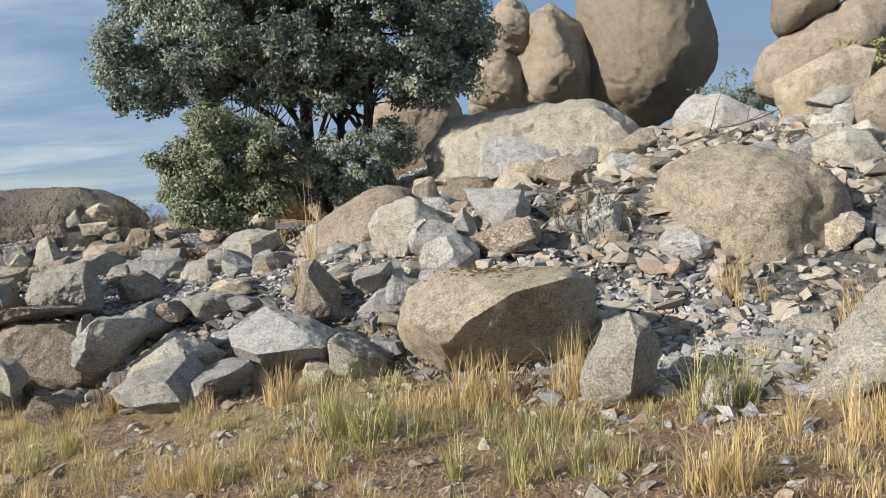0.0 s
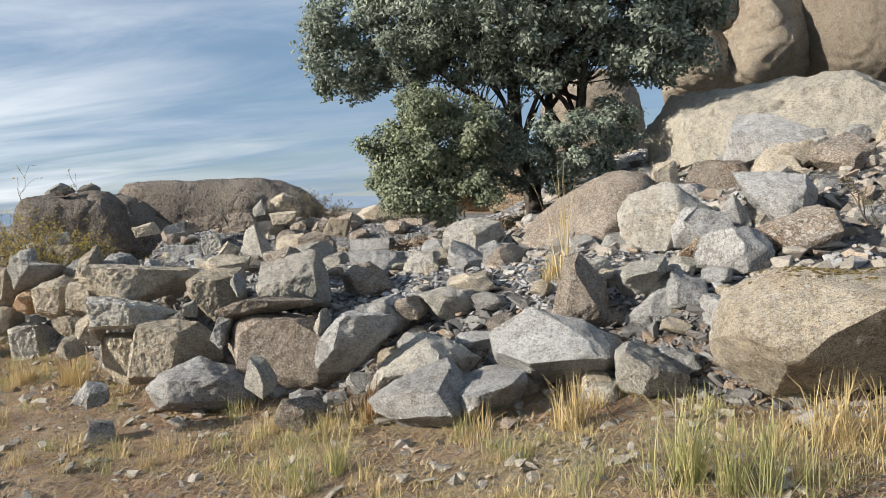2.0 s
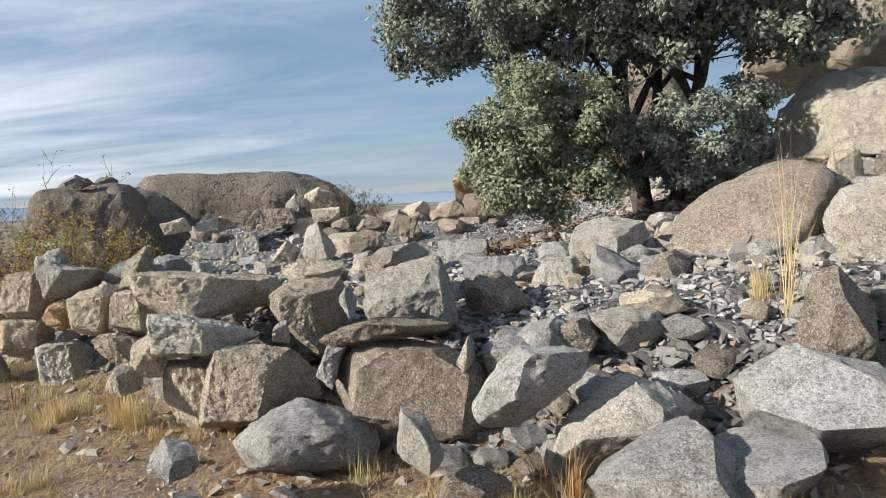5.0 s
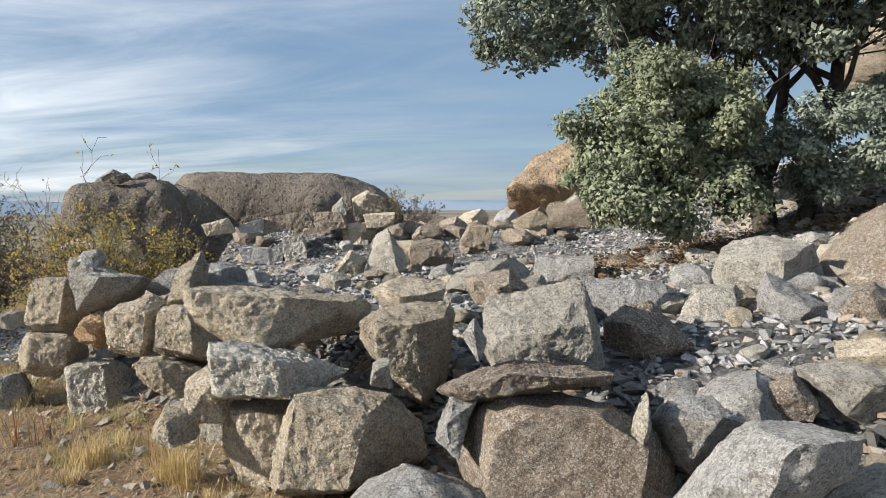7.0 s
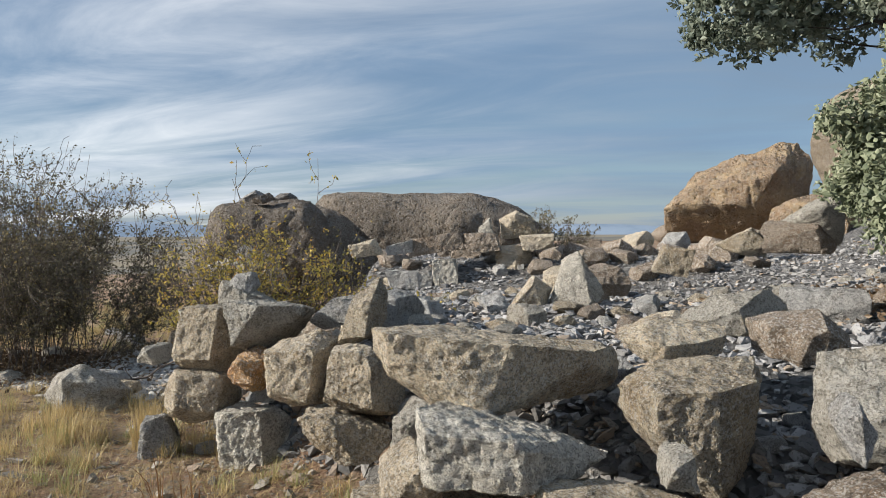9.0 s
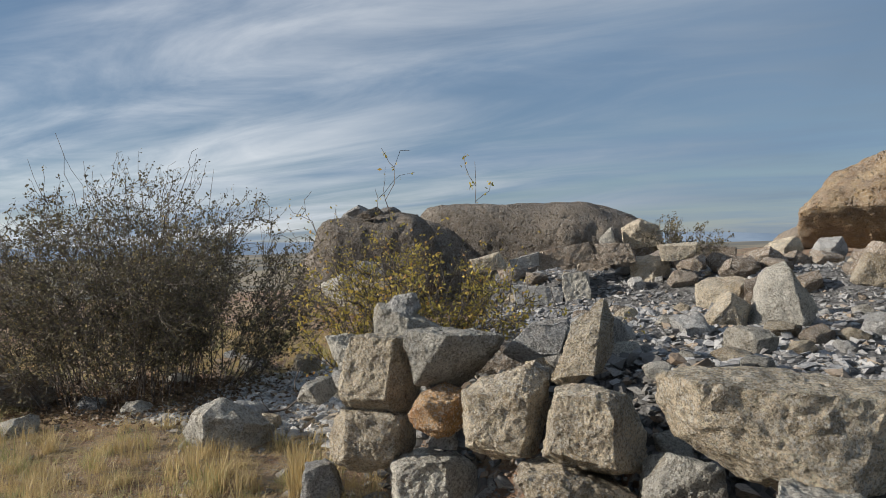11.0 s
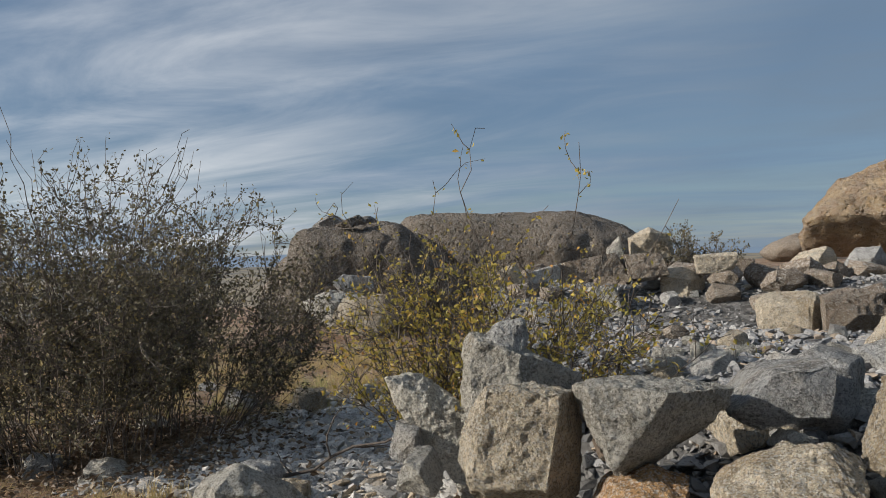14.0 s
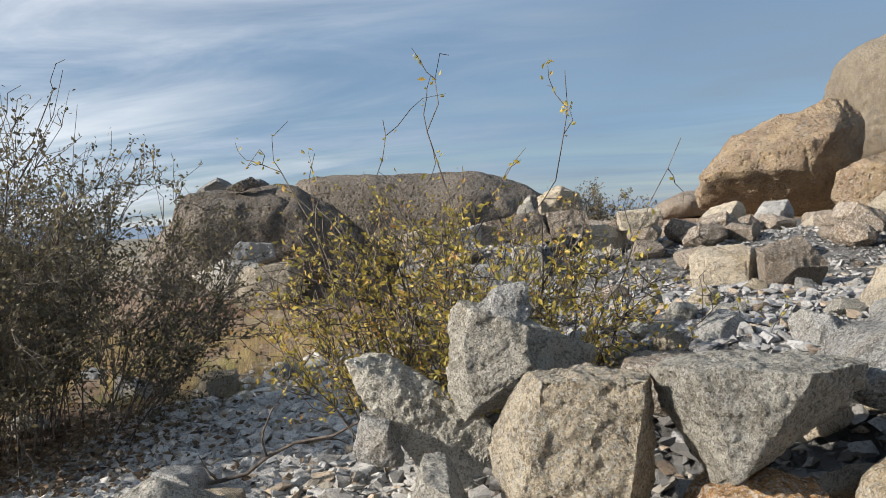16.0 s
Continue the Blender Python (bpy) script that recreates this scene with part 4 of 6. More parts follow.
stone("cairn_stone", (2.54, 11.09, 2.03), (0.37, 0.40, 0.20), -13, [(-1, -0.7), (-0.55, 0.55), (1, 1), (0.8, -1)], DARK, "right", 0.1, 0.1)
stone("pale_bedrock", (1.64, 11.77, 2.09), (3.91, 2.40, 1.43), -9, [(-1.0, 0.06), (-0.76, 0.74), (-0.08, 0.94), (0.34, 1.0), (0.54, 0.72), (0.91, -0.12), (1.0, -1.0), (-0.11, -0.91), (-0.95, -0.73)], CREAM, "right", rounded=0.1, crest=[(-0.69, 0.33, 0.7), (-0.16, 0.58, 0.6), (0.32, 0.72, 0.6), (0.69, -0.11, 0.7), (-0.13, -0.73, 1), (0.55, -0.82, 1), (-0.73, -0.42, 0.9)])
stone("great_boulder", (2.31, 19.24, 4.70), (3.52, 3.60, 3.21), -7, [[(-1.0, -0.97), (-0.88, -0.02), (-0.54, 0.5), (0.08, 0.11), (0.21, -0.49), (-0.12, -0.94)], [(-0.7, 0.3), (-0.45, 0.94), (-0.01, 1.0), (0.24, 0.35), (-0.09, -0.13), (-0.6, 0.04)], [(-0.22, 0.56), (0.34, 1.0), (0.82, 0.43), (1.0, -0.17), (0.86, -0.71), (0.15, -1.0), (-0.39, -0.75)]], LICHEN, "right", rounded=0.24, crest=[[(-0.54, -0.17, 0.9), (-0.27, -0.52, 1)], [(-0.3, 0.33, 1), (-0.06, 0.18, 0.9)], [(0.26, 0.25, 1), (0.56, -0.27, 1), (0.16, -0.61, 0.9)]])
stone("great_boulder", (5.13, 19.10, 5.06), (3.70, 4.20, 4.65), -15, [(-0.93, 0.88), (0.1, 1.0), (0.74, 0.45), (1.0, 0.01), (0.99, -0.36), (0.67, -0.77), (0.17, -1.0), (-0.49, -0.96), (-0.92, -0.67), (-1.0, 0.11)], LICHEN, "right", rounded=0.45, crest=[(-0.53, 0.16, 0.8), (0.13, 0.14, 1), (0.53, -0.16, 0.9), (0.1, -0.65, 0.9), (-0.56, -0.49, 0.8)])
stone("great_boulder", (5.94, 12.73, 4.21), (1.08, 2.00, 0.92), -26, [(-1, -0.45), (-0.85, 0.4), (0.1, 1), (1, 0.45), (0.85, -0.2), (0.25, -0.65), (-0.6, -1)], BROWN, "right", 0.05, 0.5)
stone("great_boulder", (6.50, 12.90, 3.62), (2.56, 3.00, 1.99), -28, [(-1, -0.6), (-0.9, -0.05), (-0.35, 0.35), (0.15, 0.7), (0.75, 1), (1, -0), (0.5, -0.45), (-0.5, -0.55), (-0.9, -1)], BROWN, "right", 0.1, 0.45)
stone("granite_boulder", (5.46, 11.27, 2.69), (1.34, 1.20, 1.19), -27, [(-1, 0.35), (-0.15, 0.75), (0.6, 1), (1, 0.8), (0.8, -0.1), (-0.15, -1), (-0.75, -0.55)], TAN, "right", 0.15, 0.12)
stone("granite_slab", (4.85, 9.86, 2.49), (0.56, 0.60, 0.27), -27, [(-1, -0.2), (0.1, 1), (1, 0.8), (0.4, -1)], GREY, "right", 0.4, 0.08)
stone("granite_block", (4.79, 9.51, 2.17), (0.39, 0.50, 0.38), -28, [(-1, -1), (-0.2, 0.95), (1, 1), (0.85, -0.45), (-0.45, -0.95)], GREY, "right", 0.1, 0.05)
stone("granite_boulder", (5.15, 9.22, 2.41), (0.63, 0.80, 0.75), -30, [(-1, 0), (-0.4, 0.7), (0.3, 1), (1, 0.1), (0.65, -1), (-0.8, -0.85)], TAN, "right", 0.1, 0.3)
stone("granite_boulder", (4.36, 8.56, 1.79), (0.79, 0.90, 0.51), -28, [(-1, 0.3), (0.05, 1), (0.6, 0.7), (1, -0.25), (0.45, -1), (-0.65, -0.55)], PALE, "right", 0.3, 0.1)
stone("granite_slab", (4.20, 11.50, 2.42), (1.61, 1.20, 0.83), -21, [(-1, 0.25), (-0.55, 1), (-0.05, 0.8), (0.8, -0.1), (1, -0.95), (-0.35, -1), (-0.9, -0.6)], GREY, "right", 0.3, 0.15)
stone("granite_slab", (5.17, 19.31, 3.27), (1.26, 1.00, 0.43), -15, [(-1, 0.65), (0.1, 1), (1, 0.1), (0.1, -1)], TAN, "right", 0.3, 0.1)
stone("granite_block", (1.53, 7.57, 0.94), (0.42, 0.50, 0.39), -12, [(-1, 0.45), (0.2, 1), (1, 0.65), (0.7, -1), (-0.9, -0.8)], TAN, "right", 0.15, 0.06)
stone("granite_rock", (1.18, 7.62, 0.88), (0.43, 0.40, 0.26), -9, [(-1, -0.4), (-0.05, 1), (1, -0.5), (-0.2, -1)], GREY, "right", 0.2, 0.06)
stone("granite_rock", (0.77, 7.69, 0.94), (0.51, 0.40, 0.23), -6, [(-1, 0.15), (0.65, 1), (1, 0.2), (0.4, -1), (-0.9, -0.9)], GREY, "right", 0.3, 0.06)
stone("granite_rock", (1.84, 7.41, 0.90), (0.27, 0.40, 0.19), -15, [(-1, -0.15), (0.45, 1), (1, -0.25), (-0.35, -1)], DARK, "right", 0.3, 0.1)
stone("granite_rock", (2.15, 5.62, 0.34), (0.44, 0.40, 0.23), -22, [(-1, 0.4), (0.9, 1), (1, -0.4), (-0.1, -1)], GREY, "front", 0.4, 0.08)
stone("pitted_rock", (1.48, 4.53, 0.56), (0.19, 0.25, 0.20), -20, [(-1, -0.55), (-0.4, 1), (1, 0.8), (0.9, -0.5), (0, -1)], PITTED, "front", 0.1, 0.1)
stone("granite_rock", (2.59, 5.87, 0.40), (0.47, 0.40, 0.27), -25, [(-1, -0.15), (-0.3, 0.8), (0.8, 1), (1, -0.35), (-0.3, -1)], PALE, "front", 0.4, 0.1)
stone("granite_boulder", (2.71, 5.04, 0.68), (0.59, 0.70, 0.49), -30, [(-1, -0.4), (-0.35, 0.4), (0.2, 1), (1, 0.45), (0.8, -0.85), (-0.65, -1)], PALE, "front", 0.2, 0.2)
stone("granite_slab", (2.28, 4.50, 0.52), (0.62, 0.50, 0.33), -29, [(-1, -1), (-0.4, 0.35), (0.3, 1), (1, 0.85), (0.65, -0.1), (-0.25, -0.8)], PALE, "front", 0.3, 0.08)
stone("granite_rock", (-2.32, 8.69, 0.76), (0.48, 0.40, 0.34), 11, [(-1, -0.15), (-0.2, 1), (1, 0.15), (0.9, -0.9), (-0.15, -1)], GREY, "rubble", 0.3, 0.08)
stone("dark_boulder", (-14.28, 19.19, 1.13), (3.04, 3.00, 1.88), 30, [(-1.0, -0.92), (-0.96, 0.68), (-0.79, 0.83), (-0.26, 0.98), (0.57, 1.0), (0.87, 0.55), (1.0, -1.0)], DOME, "far", rounded=0.3, crest=[(-0.7, 0.55, 0.9), (0.55, 0.7, 1), (-0.85, -0.8, 1), (0.85, -0.8, 1)])

stone("dark_boulder", (-14.08, 18.49, 2.02), (0.58, 0.50, 0.25), 29, [(-1, -0.5), (-0.15, 0.75), (0.55, 1), (1, 0), (-0.05, -1)], DOME, "far", 0.1, 0.2)
stone("granite_boulder", (-12.85, 15.76, 0.61), (1.03, 0.80, 0.56), 31, [(-1, 0.25), (-0.05, 1), (0.95, 0.55), (1, -0.3), (-0.1, -1)], PALE, "far", 0.3, 0.1)
stone("granite_boulder", (-12.25, 15.76, 0.52), (1.02, 0.80, 0.59), 28, [(-1, -0.05), (-0.65, 0.8), (0.65, 1), (1, -0.3), (0.3, -1), (-0.85, -0.95)], TAN, "far", 0.2, 0.15)
stone("granite_rock", (-12.85, 16.43, 0.93), (0.69, 0.50, 0.33), 29, [(-1, 0.25), (-0.45, 1), (0.8, 0.65), (1, -0.9), (-0.4, -1)], GREY, "far", 0.2, 0.1)
stone("brown_boulder", (-23.00, 14.27, 0.84), (2.42, 3.00, 2.02), 63, [(-0.95, 0.7), (-0.5, 1), (-0.05, 1), (0.1, 0.65), (0.85, 0.6), (1, -0.95), (-1, -1)], DOME, "far", 0.1, 0.3)
stone("granite_boulder", (-14.65, 10.21, 0.34), (1.08, 0.80, 0.45), 61, [(-1, -0.1), (-0.75, 0.7), (0, 1), (1, 0.35), (1, -1), (-0.45, -0.95)], BROWN, "far", 0.3, 0.15)
stone("brown_boulder", (-12.59, 9.60, 0.05), (0.89, 0.60, 0.38), 58, [(-1, -0.1), (-0.55, 0.9), (0.35, 1), (1, -0), (0.85, -1), (-0.65, -1)], BROWN, "front", 0.2, 0.15)
stone("small_stone", (-6.62, 8.66, 0.74), (0.11, 0.20, 0.12), 24, [(-1, -0.05), (-0.25, 1), (1, 0.7), (0.75, -1)], PALE, "wall", 0.1, 0.08)
stone("small_stone", (-7.20, 8.67, 0.33), (0.17, 0.20, 0.08), 31, [(-1, -0.85), (-0.7, 0.95), (0.85, 1), (1, -1)], GREY, "wall", 0.1, 0.08)
stone("granite_slab", (-5.81, 8.10, 0.13), (0.35, 0.50, 0.91), 25, [(-1, 0.15), (-0.7, 1), (1, 0.85), (0.8, 0.5), (-0.25, -0.25), (-0.2, -1), (-0.9, -1)], PALE, "wall", 0.25, 0.04)
stone("granite_rock", (-10.91, 12.19, 0.01), (0.37, 0.40, 0.21), 32, [(-1, -0.3), (-0.6, 1), (0.95, 0.95), (1, -0.75), (-0.4, -1)], TAN, "rubble", 0.15, 0.08)
stone("granite_rock", (-8.50, 9.56, 0.41), (0.23, 0.30, 0.21), 20, [(-1, -0.55), (-0.6, 1), (0.45, 0.8), (1, -1), (-0.05, -1)], GREY, "wall", 0.2, 0.1)
stone("granite_rock", (-7.92, 8.48, 0.60), (0.17, 0.40, 0.11), 16, [(-1, -0.8), (-0.55, 1), (0.3, 0.95), (1, -1)], PALE, "wall", 0.1, 0.05)
stone("granite_boulder", (-6.59, 9.25, 0.78), (0.44, 0.50, 0.44), -15, [(-1, -0), (-0.45, 0.55), (0.3, 1), (1, 0.85), (1, -0.3), (-0.95, -1)], GREY, "rubble", 0.2, 0.1)
stone("small_stone", (-3.94, 7.01, 0.85), (0.11, 0.25, 0.22), 10, [(-1, 0.25), (-0.05, 1), (1, 0), (0.4, -1)], GREY, "wall", 0.2, 0.1)
stone("granite_rock", (-4.44, 7.09, 0.64), (0.11, 0.30, 0.13), 18, [(-1, -0.75), (-0.65, 0.8), (0.8, 1), (1, -1)], PALE, "wall", 0.1, 0.05)
stone("granite_rock", (-4.00, 6.83, 0.50), (0.18, 0.40, 0.24), 12, [(-1, -0.35), (-0.15, 1), (1, 0.9), (0.15, -1)], GREY, "wall", 0.2, 0.1)
stone("granite_rock", (-3.18, 6.85, 0.56), (0.10, 0.30, 0.19), -2, [(-1, -0.9), (0.7, 1), (1, -0.6), (0.5, -1)], PALE, "wall", 0.1, 0.08)
stone("granite_rock", (-5.43, 7.14, 0.48), (0.27, 0.40, 0.29), 30, [(-1, -0.9), (-0.85, 0.4), (0.05, 1), (1, 0.25), (0.65, -1)], TAN, "wall", 0.1, 0.08)
stone("granite_rock", (-5.56, 7.02, 0.34), (0.25, 0.35, 0.20), 32, [(-1, -0.6), (-0.45, 0.85), (0.8, 1), (1, -0.7), (-0.25, -1)], TAN, "wall", 0.2, 0.1)
stone("granite_rock", (-7.91, 8.50, 0.01), (0.30, 0.40, 0.36), 42, [(-1, -0.85), (-0.65, 0.85), (0.5, 1), (1, -0.2), (0.3, -1)], GREY, "wall", 0.2, 0.1)
stone("granite_rock", (-3.13, 7.97, 0.42), (0.37, 0.40, 0.27), -2, [(-1, -0.8), (-0.8, 0.7), (0.25, 1), (1, -0.05), (0.6, -1)], GREY, "wall", 0.2, 0.08)
stone("brown_boulder", (-2.53, 7.14, 0.60), (0.29, 0.40, 0.19), -12, [(-1, -1), (-0.75, 0.7), (0.2, 1), (1, -0.15), (0.85, -0.8)], BROWN, "wall", 0.2, 0.08)
stone("granite_slab", (-2.68, 8.56, 0.83), (0.39, 0.50, 0.26), -7, [(-1, -0.65), (-0.6, 0.9), (0.7, 1), (1, -0.5), (0, -1)], PALE, "rubble", 0.5, 0.06)
stone("granite_rock", (-1.94, 8.37, 1.05), (0.24, 0.40, 0.19), -15, [(-1, -1), (-0.65, 0.8), (0.5, 1), (1, -0.55)], GREY, "rubble", 0.2, 0.08)
stone("brown_boulder", (-1.85, 8.38, 0.91), (0.34, 0.50, 0.20), -16, [(-1, -1), (-0.7, 0.6), (0.25, 1), (1, 0.05), (0.7, -0.9)], BROWN, "rubble", 0.2, 0.12)
stone("granite_rock", (-3.23, 5.80, 0.38), (0.21, 0.40, 0.25), 20, [(-1, -0.4), (-0.65, 1), (0.25, 0.8), (1, -0.4), (0.1, -1)], PALE, "front", 0.2, 0.08)
stone("granite_rock", (-4.48, 5.77, 0.26), (0.25, 0.35, 0.15), 34, [(-1, -0.35), (-0.2, 1), (1, 0.45), (0.85, -0.85), (-0.3, -1)], GREY, "front", 0.3, 0.1)
stone("granite_rock", (-4.45, 5.77, 0.01), (0.22, 0.30, 0.14), 33, [(-1, -0.5), (-0.35, 1), (0.9, 0.65), (1, -1)], GREY, "front", 0.3, 0.1)
stone("granite_rock", (-3.00, 5.87, 0.22), (0.39, 0.35, 0.22), 16, [(-1, -0.2), (-0.65, 1), (0.35, 0.95), (1, 0.15), (0.45, -1)], BROWN, "front", 0.2, 0.1)
stone("granite_rock", (-1.02, 5.92, 0.20), (0.25, 0.40, 0.19), -10, [(-1, -0.1), (-0.35, 1), (0.9, 0.9), (1, -0.55), (-0.35, -1)], PALE, "front", 0.25, 0.08)
stone("granite_rock", (-0.42, 6.74, 0.61), (0.15, 0.35, 0.15), -15, [(-1, -0.85), (-0.55, 1), (0.95, 0.8), (1, -1)], TAN, "front", 0.1, 0.08)
stone("granite_rock", (-0.41, 6.82, 0.80), (0.14, 0.40, 0.19), -15, [(-1, -0.65), (-0.55, 1), (0.8, 0.3), (1, -1)], GREY, "front", 0.2, 0.08)
stone("granite_rock", (-0.21, 9.67, 1.57), (0.42, 0.60, 0.39), -11, [(-1, -0.8), (-0.5, 0.85), (0.5, 1), (1, -0.6), (-0, -1)], TAN, "right", 0.2, 0.08)
stone("brown_boulder", (0.34, 9.63, 1.55), (0.69, 0.70, 0.35), -15, [(-1, -0.4), (-0.75, 1), (0.6, 1), (1, 0.05), (0.7, -1)], BROWN, "right", 0.2, 0.12)
stone("pale_boulder", (-1.40, 9.09, 0.70), (0.53, 0.60, 0.62), -3, [(-1, -0.65), (-0.65, 0.6), (0.05, 1), (1, 0.65), (0.75, -0.55), (-0.4, -1)], PALE, "rubble", 0.1, 0.1)
stone("granite_rock", (-1.91, 9.11, 0.89), (0.29, 0.40, 0.17), 1, [(-1, -0.6), (-0.4, 1), (0.85, 0.95), (1, -1)], GREY, "rubble", 0.2, 0.08)

from mathutils.bvhtree import BVHTree

# domed outcrop in the distance
stone("granite_dome", (-12.2, 23.9, 0.75), (7.1, 4.6, 3.3), 22, [(-1, -1), (-0.96, 0.55), (-0.88, 0.95), (-0.4, 1), (0.15, 1), (0.48, 0.9), (0.78, 0.6), (1, 0.1), (1, -1)], DOME, "far", 0.25, 0.24)
stone("granite_dome", (-15.6, 21.6, 0.35), (5.4, 4.4, 3.4), 24, [(-1, -1), (-0.95, 0.2), (-0.6, 0.75), (0.0, 1), (0.6, 0.95), (1, 0.6), (1, -1)], DOME, "far", 0.3, 0.35)
stone("granite_boulder", (-16.3, 21.3, 2.15), (0.9, 0.7, 0.42), 24, [(-1, -0.6), (-0.4, 0.5), (0.1, 1), (0.8, 0.4), (1, -1), (-0.8, -1)], DARK, "far", 0.2, 0.12)
stone("granite_boulder", (-15.5, 21.5, 2.14), (0.7, 0.6, 0.28), 24, [(-1, -0.6), (-0.3, 0.8), (0.4, 1), (1, 0.2), (0.9, -1), (-0.8, -1)], DARK, "far", 0.2, 0.12)


# ---- loose rubble ----
def chip_verts(rnd, n=9):
    """A small angular chip of unit size."""
    p = rnd.normal(size=(n, 3))
    p /= np.linalg.norm(p, axis=1)[:, None]
    return p * rnd.uniform(0.75, 1.0, (n, 1)) * np.array([0.5, 0.42, 0.26])


def hull_shape(seed, n=9, shape=(1, 1, 1)):
    bm = bmesh.new()
    rnd = np.random.RandomState(seed)
    for p in chip_verts(rnd, n) * np.array(shape):
        bm.verts.new(p)
    bmesh.ops.convex_hull(bm, input=bm.verts)
    bmesh.ops.delete(bm, geom=[v for v in bm.verts if not v.link_faces], context="VERTS")
    bmesh.ops.triangulate(bm, faces=bm.faces)
    bm.verts.index_update()
    v = np.array([q.co[:] for q in bm.verts])
    f = np.array([[q.index for q in face.verts] for face in bm.faces])
    bm.free()
    return v, f


CHIPS = [hull_shape(k, 8 + k % 4) for k in range(14)]


def turn_matrices(rnd, n, tilt):
    """Random turns about the upright with some tilt."""
    a = rnd.uniform(0, 2 * np.pi, n)
    tx, ty = rnd.normal(0, tilt, n), rnd.normal(0, tilt, n)
    ca, sa = np.cos(a), np.sin(a)
    rz = np.zeros((n, 3, 3))
    rz[:, 0, 0], rz[:, 0, 1], rz[:, 1, 0], rz[:, 1, 1], rz[:, 2, 2] = ca, -sa, sa, ca, 1
    rx = np.zeros((n, 3, 3))
    rx[:, 0, 0], rx[:, 1, 1], rx[:, 1, 2], rx[:, 2, 1], rx[:, 2, 2] = 1, np.cos(tx), -np.sin(tx), np.sin(tx), np.cos(tx)
    ry = np.zeros((n, 3, 3))
    ry[:, 1, 1], ry[:, 0, 0], ry[:, 0, 2], ry[:, 2, 0], ry[:, 2, 2] = 1, np.cos(ty), np.sin(ty), -np.sin(ty), np.cos(ty)
    return rz @ rx @ ry


def from_arrays(name, verts, faces, mat, flat=True):
    me = bpy.data.meshes.new(name)
    me.vertices.add(len(verts))
    me.vertices.foreach_set("co", np.asarray(verts, np.float32).ravel())
    k = faces.shape[1]
    me.loops.add(faces.size)
    me.loops.foreach_set("vertex_index", faces.ravel().astype(np.int32))
    me.polygons.add(len(faces))
    me.polygons.foreach_set("loop_start", np.arange(0, faces.size, k, dtype=np.int32))
    me.polygons.foreach_set("loop_total", np.full(len(faces), k, np.int32))
    me.polygons.foreach_set("use_smooth", np.full(len(faces), not flat))
    me.update(calc_edges=True)
    me.validate()
    me.materials.append(mat)
    return me


def gravel(name, label, mat, x, y, size, seed, tilt=0.35):
    """Many chips at the given places, joined into one bed."""
    rnd = np.random.RandomState(seed)
    z = height(x, y)
    turn = turn_matrices(rnd, len(x), tilt)
    vs, fs, base = [], [], 0
    which = rnd.randint(0, len(CHIPS), len(x))
    for k, (cv, cf) in enumerate(CHIPS):
        idx = np.nonzero(which == k)[0]
        if not len(idx):
            continue
        stretch = rnd.uniform(0.75, 1.35, (len(idx), 1, 3)) * np.array([1.1, 1.0, 0.9])
        p = np.einsum("nij,nvj->nvi", turn[idx], cv[None] * stretch) * size[idx, None, None]
        p += np.stack([x[idx], y[idx], z[idx] + size[idx] * 0.10], -1)[:, None]
        vs.append(p.reshape(-1, 3))
        fs.append((cf[None] + (np.arange(len(idx)) * len(cv))[:, None, None]).reshape(-1, 3) + base)
        base += len(idx) * len(cv)
    return tagged(new(name, from_arrays(name, np.concatenate(vs), np.concatenate(fs), mat)), label, "gravel", kind="stuff")


def chip_material(name, a, b, c):
    m = Nodes(name, 0.93)
    isl = m.n.new("ShaderNodeNewGeometry").outputs["Random Per Island"]
    co = m.coords("Object", False)
    col = m.mix(isl, a, b)
    col = m.mix(m.ramp(isl, 0.84, 0.9), col, c)
    speck = m.cells(co, 110, "F1", "Color")
    sep = m.n.new("ShaderNodeSeparateColor")
    m.l.new(speck, sep.inputs[0])
    col = m.mix(m.ramp(sep.outputs[0], 0.75, 0.9, 0, 0.45), col, (0.08, 0.075, 0.07))
    return m.done(col, m.bump(m.noise(co, 40, 6, 0.7), 0.7, 0.02))


CHIP_GREY = chip_material("grey_chips", (0.22, 0.218, 0.22), (0.47, 0.468, 0.465), (0.38, 0.31, 0.24))
CHIP_PALE = chip_material("pale_chips", (0.37, 0.36, 0.345), (0.66, 0.645, 0.62), (0.46, 0.38, 0.29))
# grey chips with the shade of the wall's hollows put into their colour
CHIP_DARK = chip_material("shaded_chips", (0.12, 0.115, 0.11), (0.30, 0.295, 0.285), (0.26, 0.20, 0.15))
CHIP_TAN = chip_material("mixed_chips", (0.26, 0.235, 0.20), (0.45, 0.41, 0.355), (0.34, 0.27, 0.21))


def sizes(rnd, n, lo, hi):
    return lo * (hi / lo) ** (rnd.uniform(0, 1, n) ** 2.2)


def terrace_rubble():
    rnd = np.random.RandomState(5)
    x, y = rnd.uniform(-10.5, 0.5, 42000), 6 + 13 * rnd.uniform(0, 1, 42000) ** 1.3
    keep = (terrace(x, y) > 0.8) & (rnd.uniform(0, 1, len(x)) < np.clip(1.25 - 0.05 * (y - 6), 0.3, 1))
    x, y = x[keep], y[keep]
    gravel("terrace_gravel", "grey angular granite chips covering the terrace", CHIP_GREY, x, y, sizes(rnd, len(x), 0.042, 0.15), 6, 0.24)


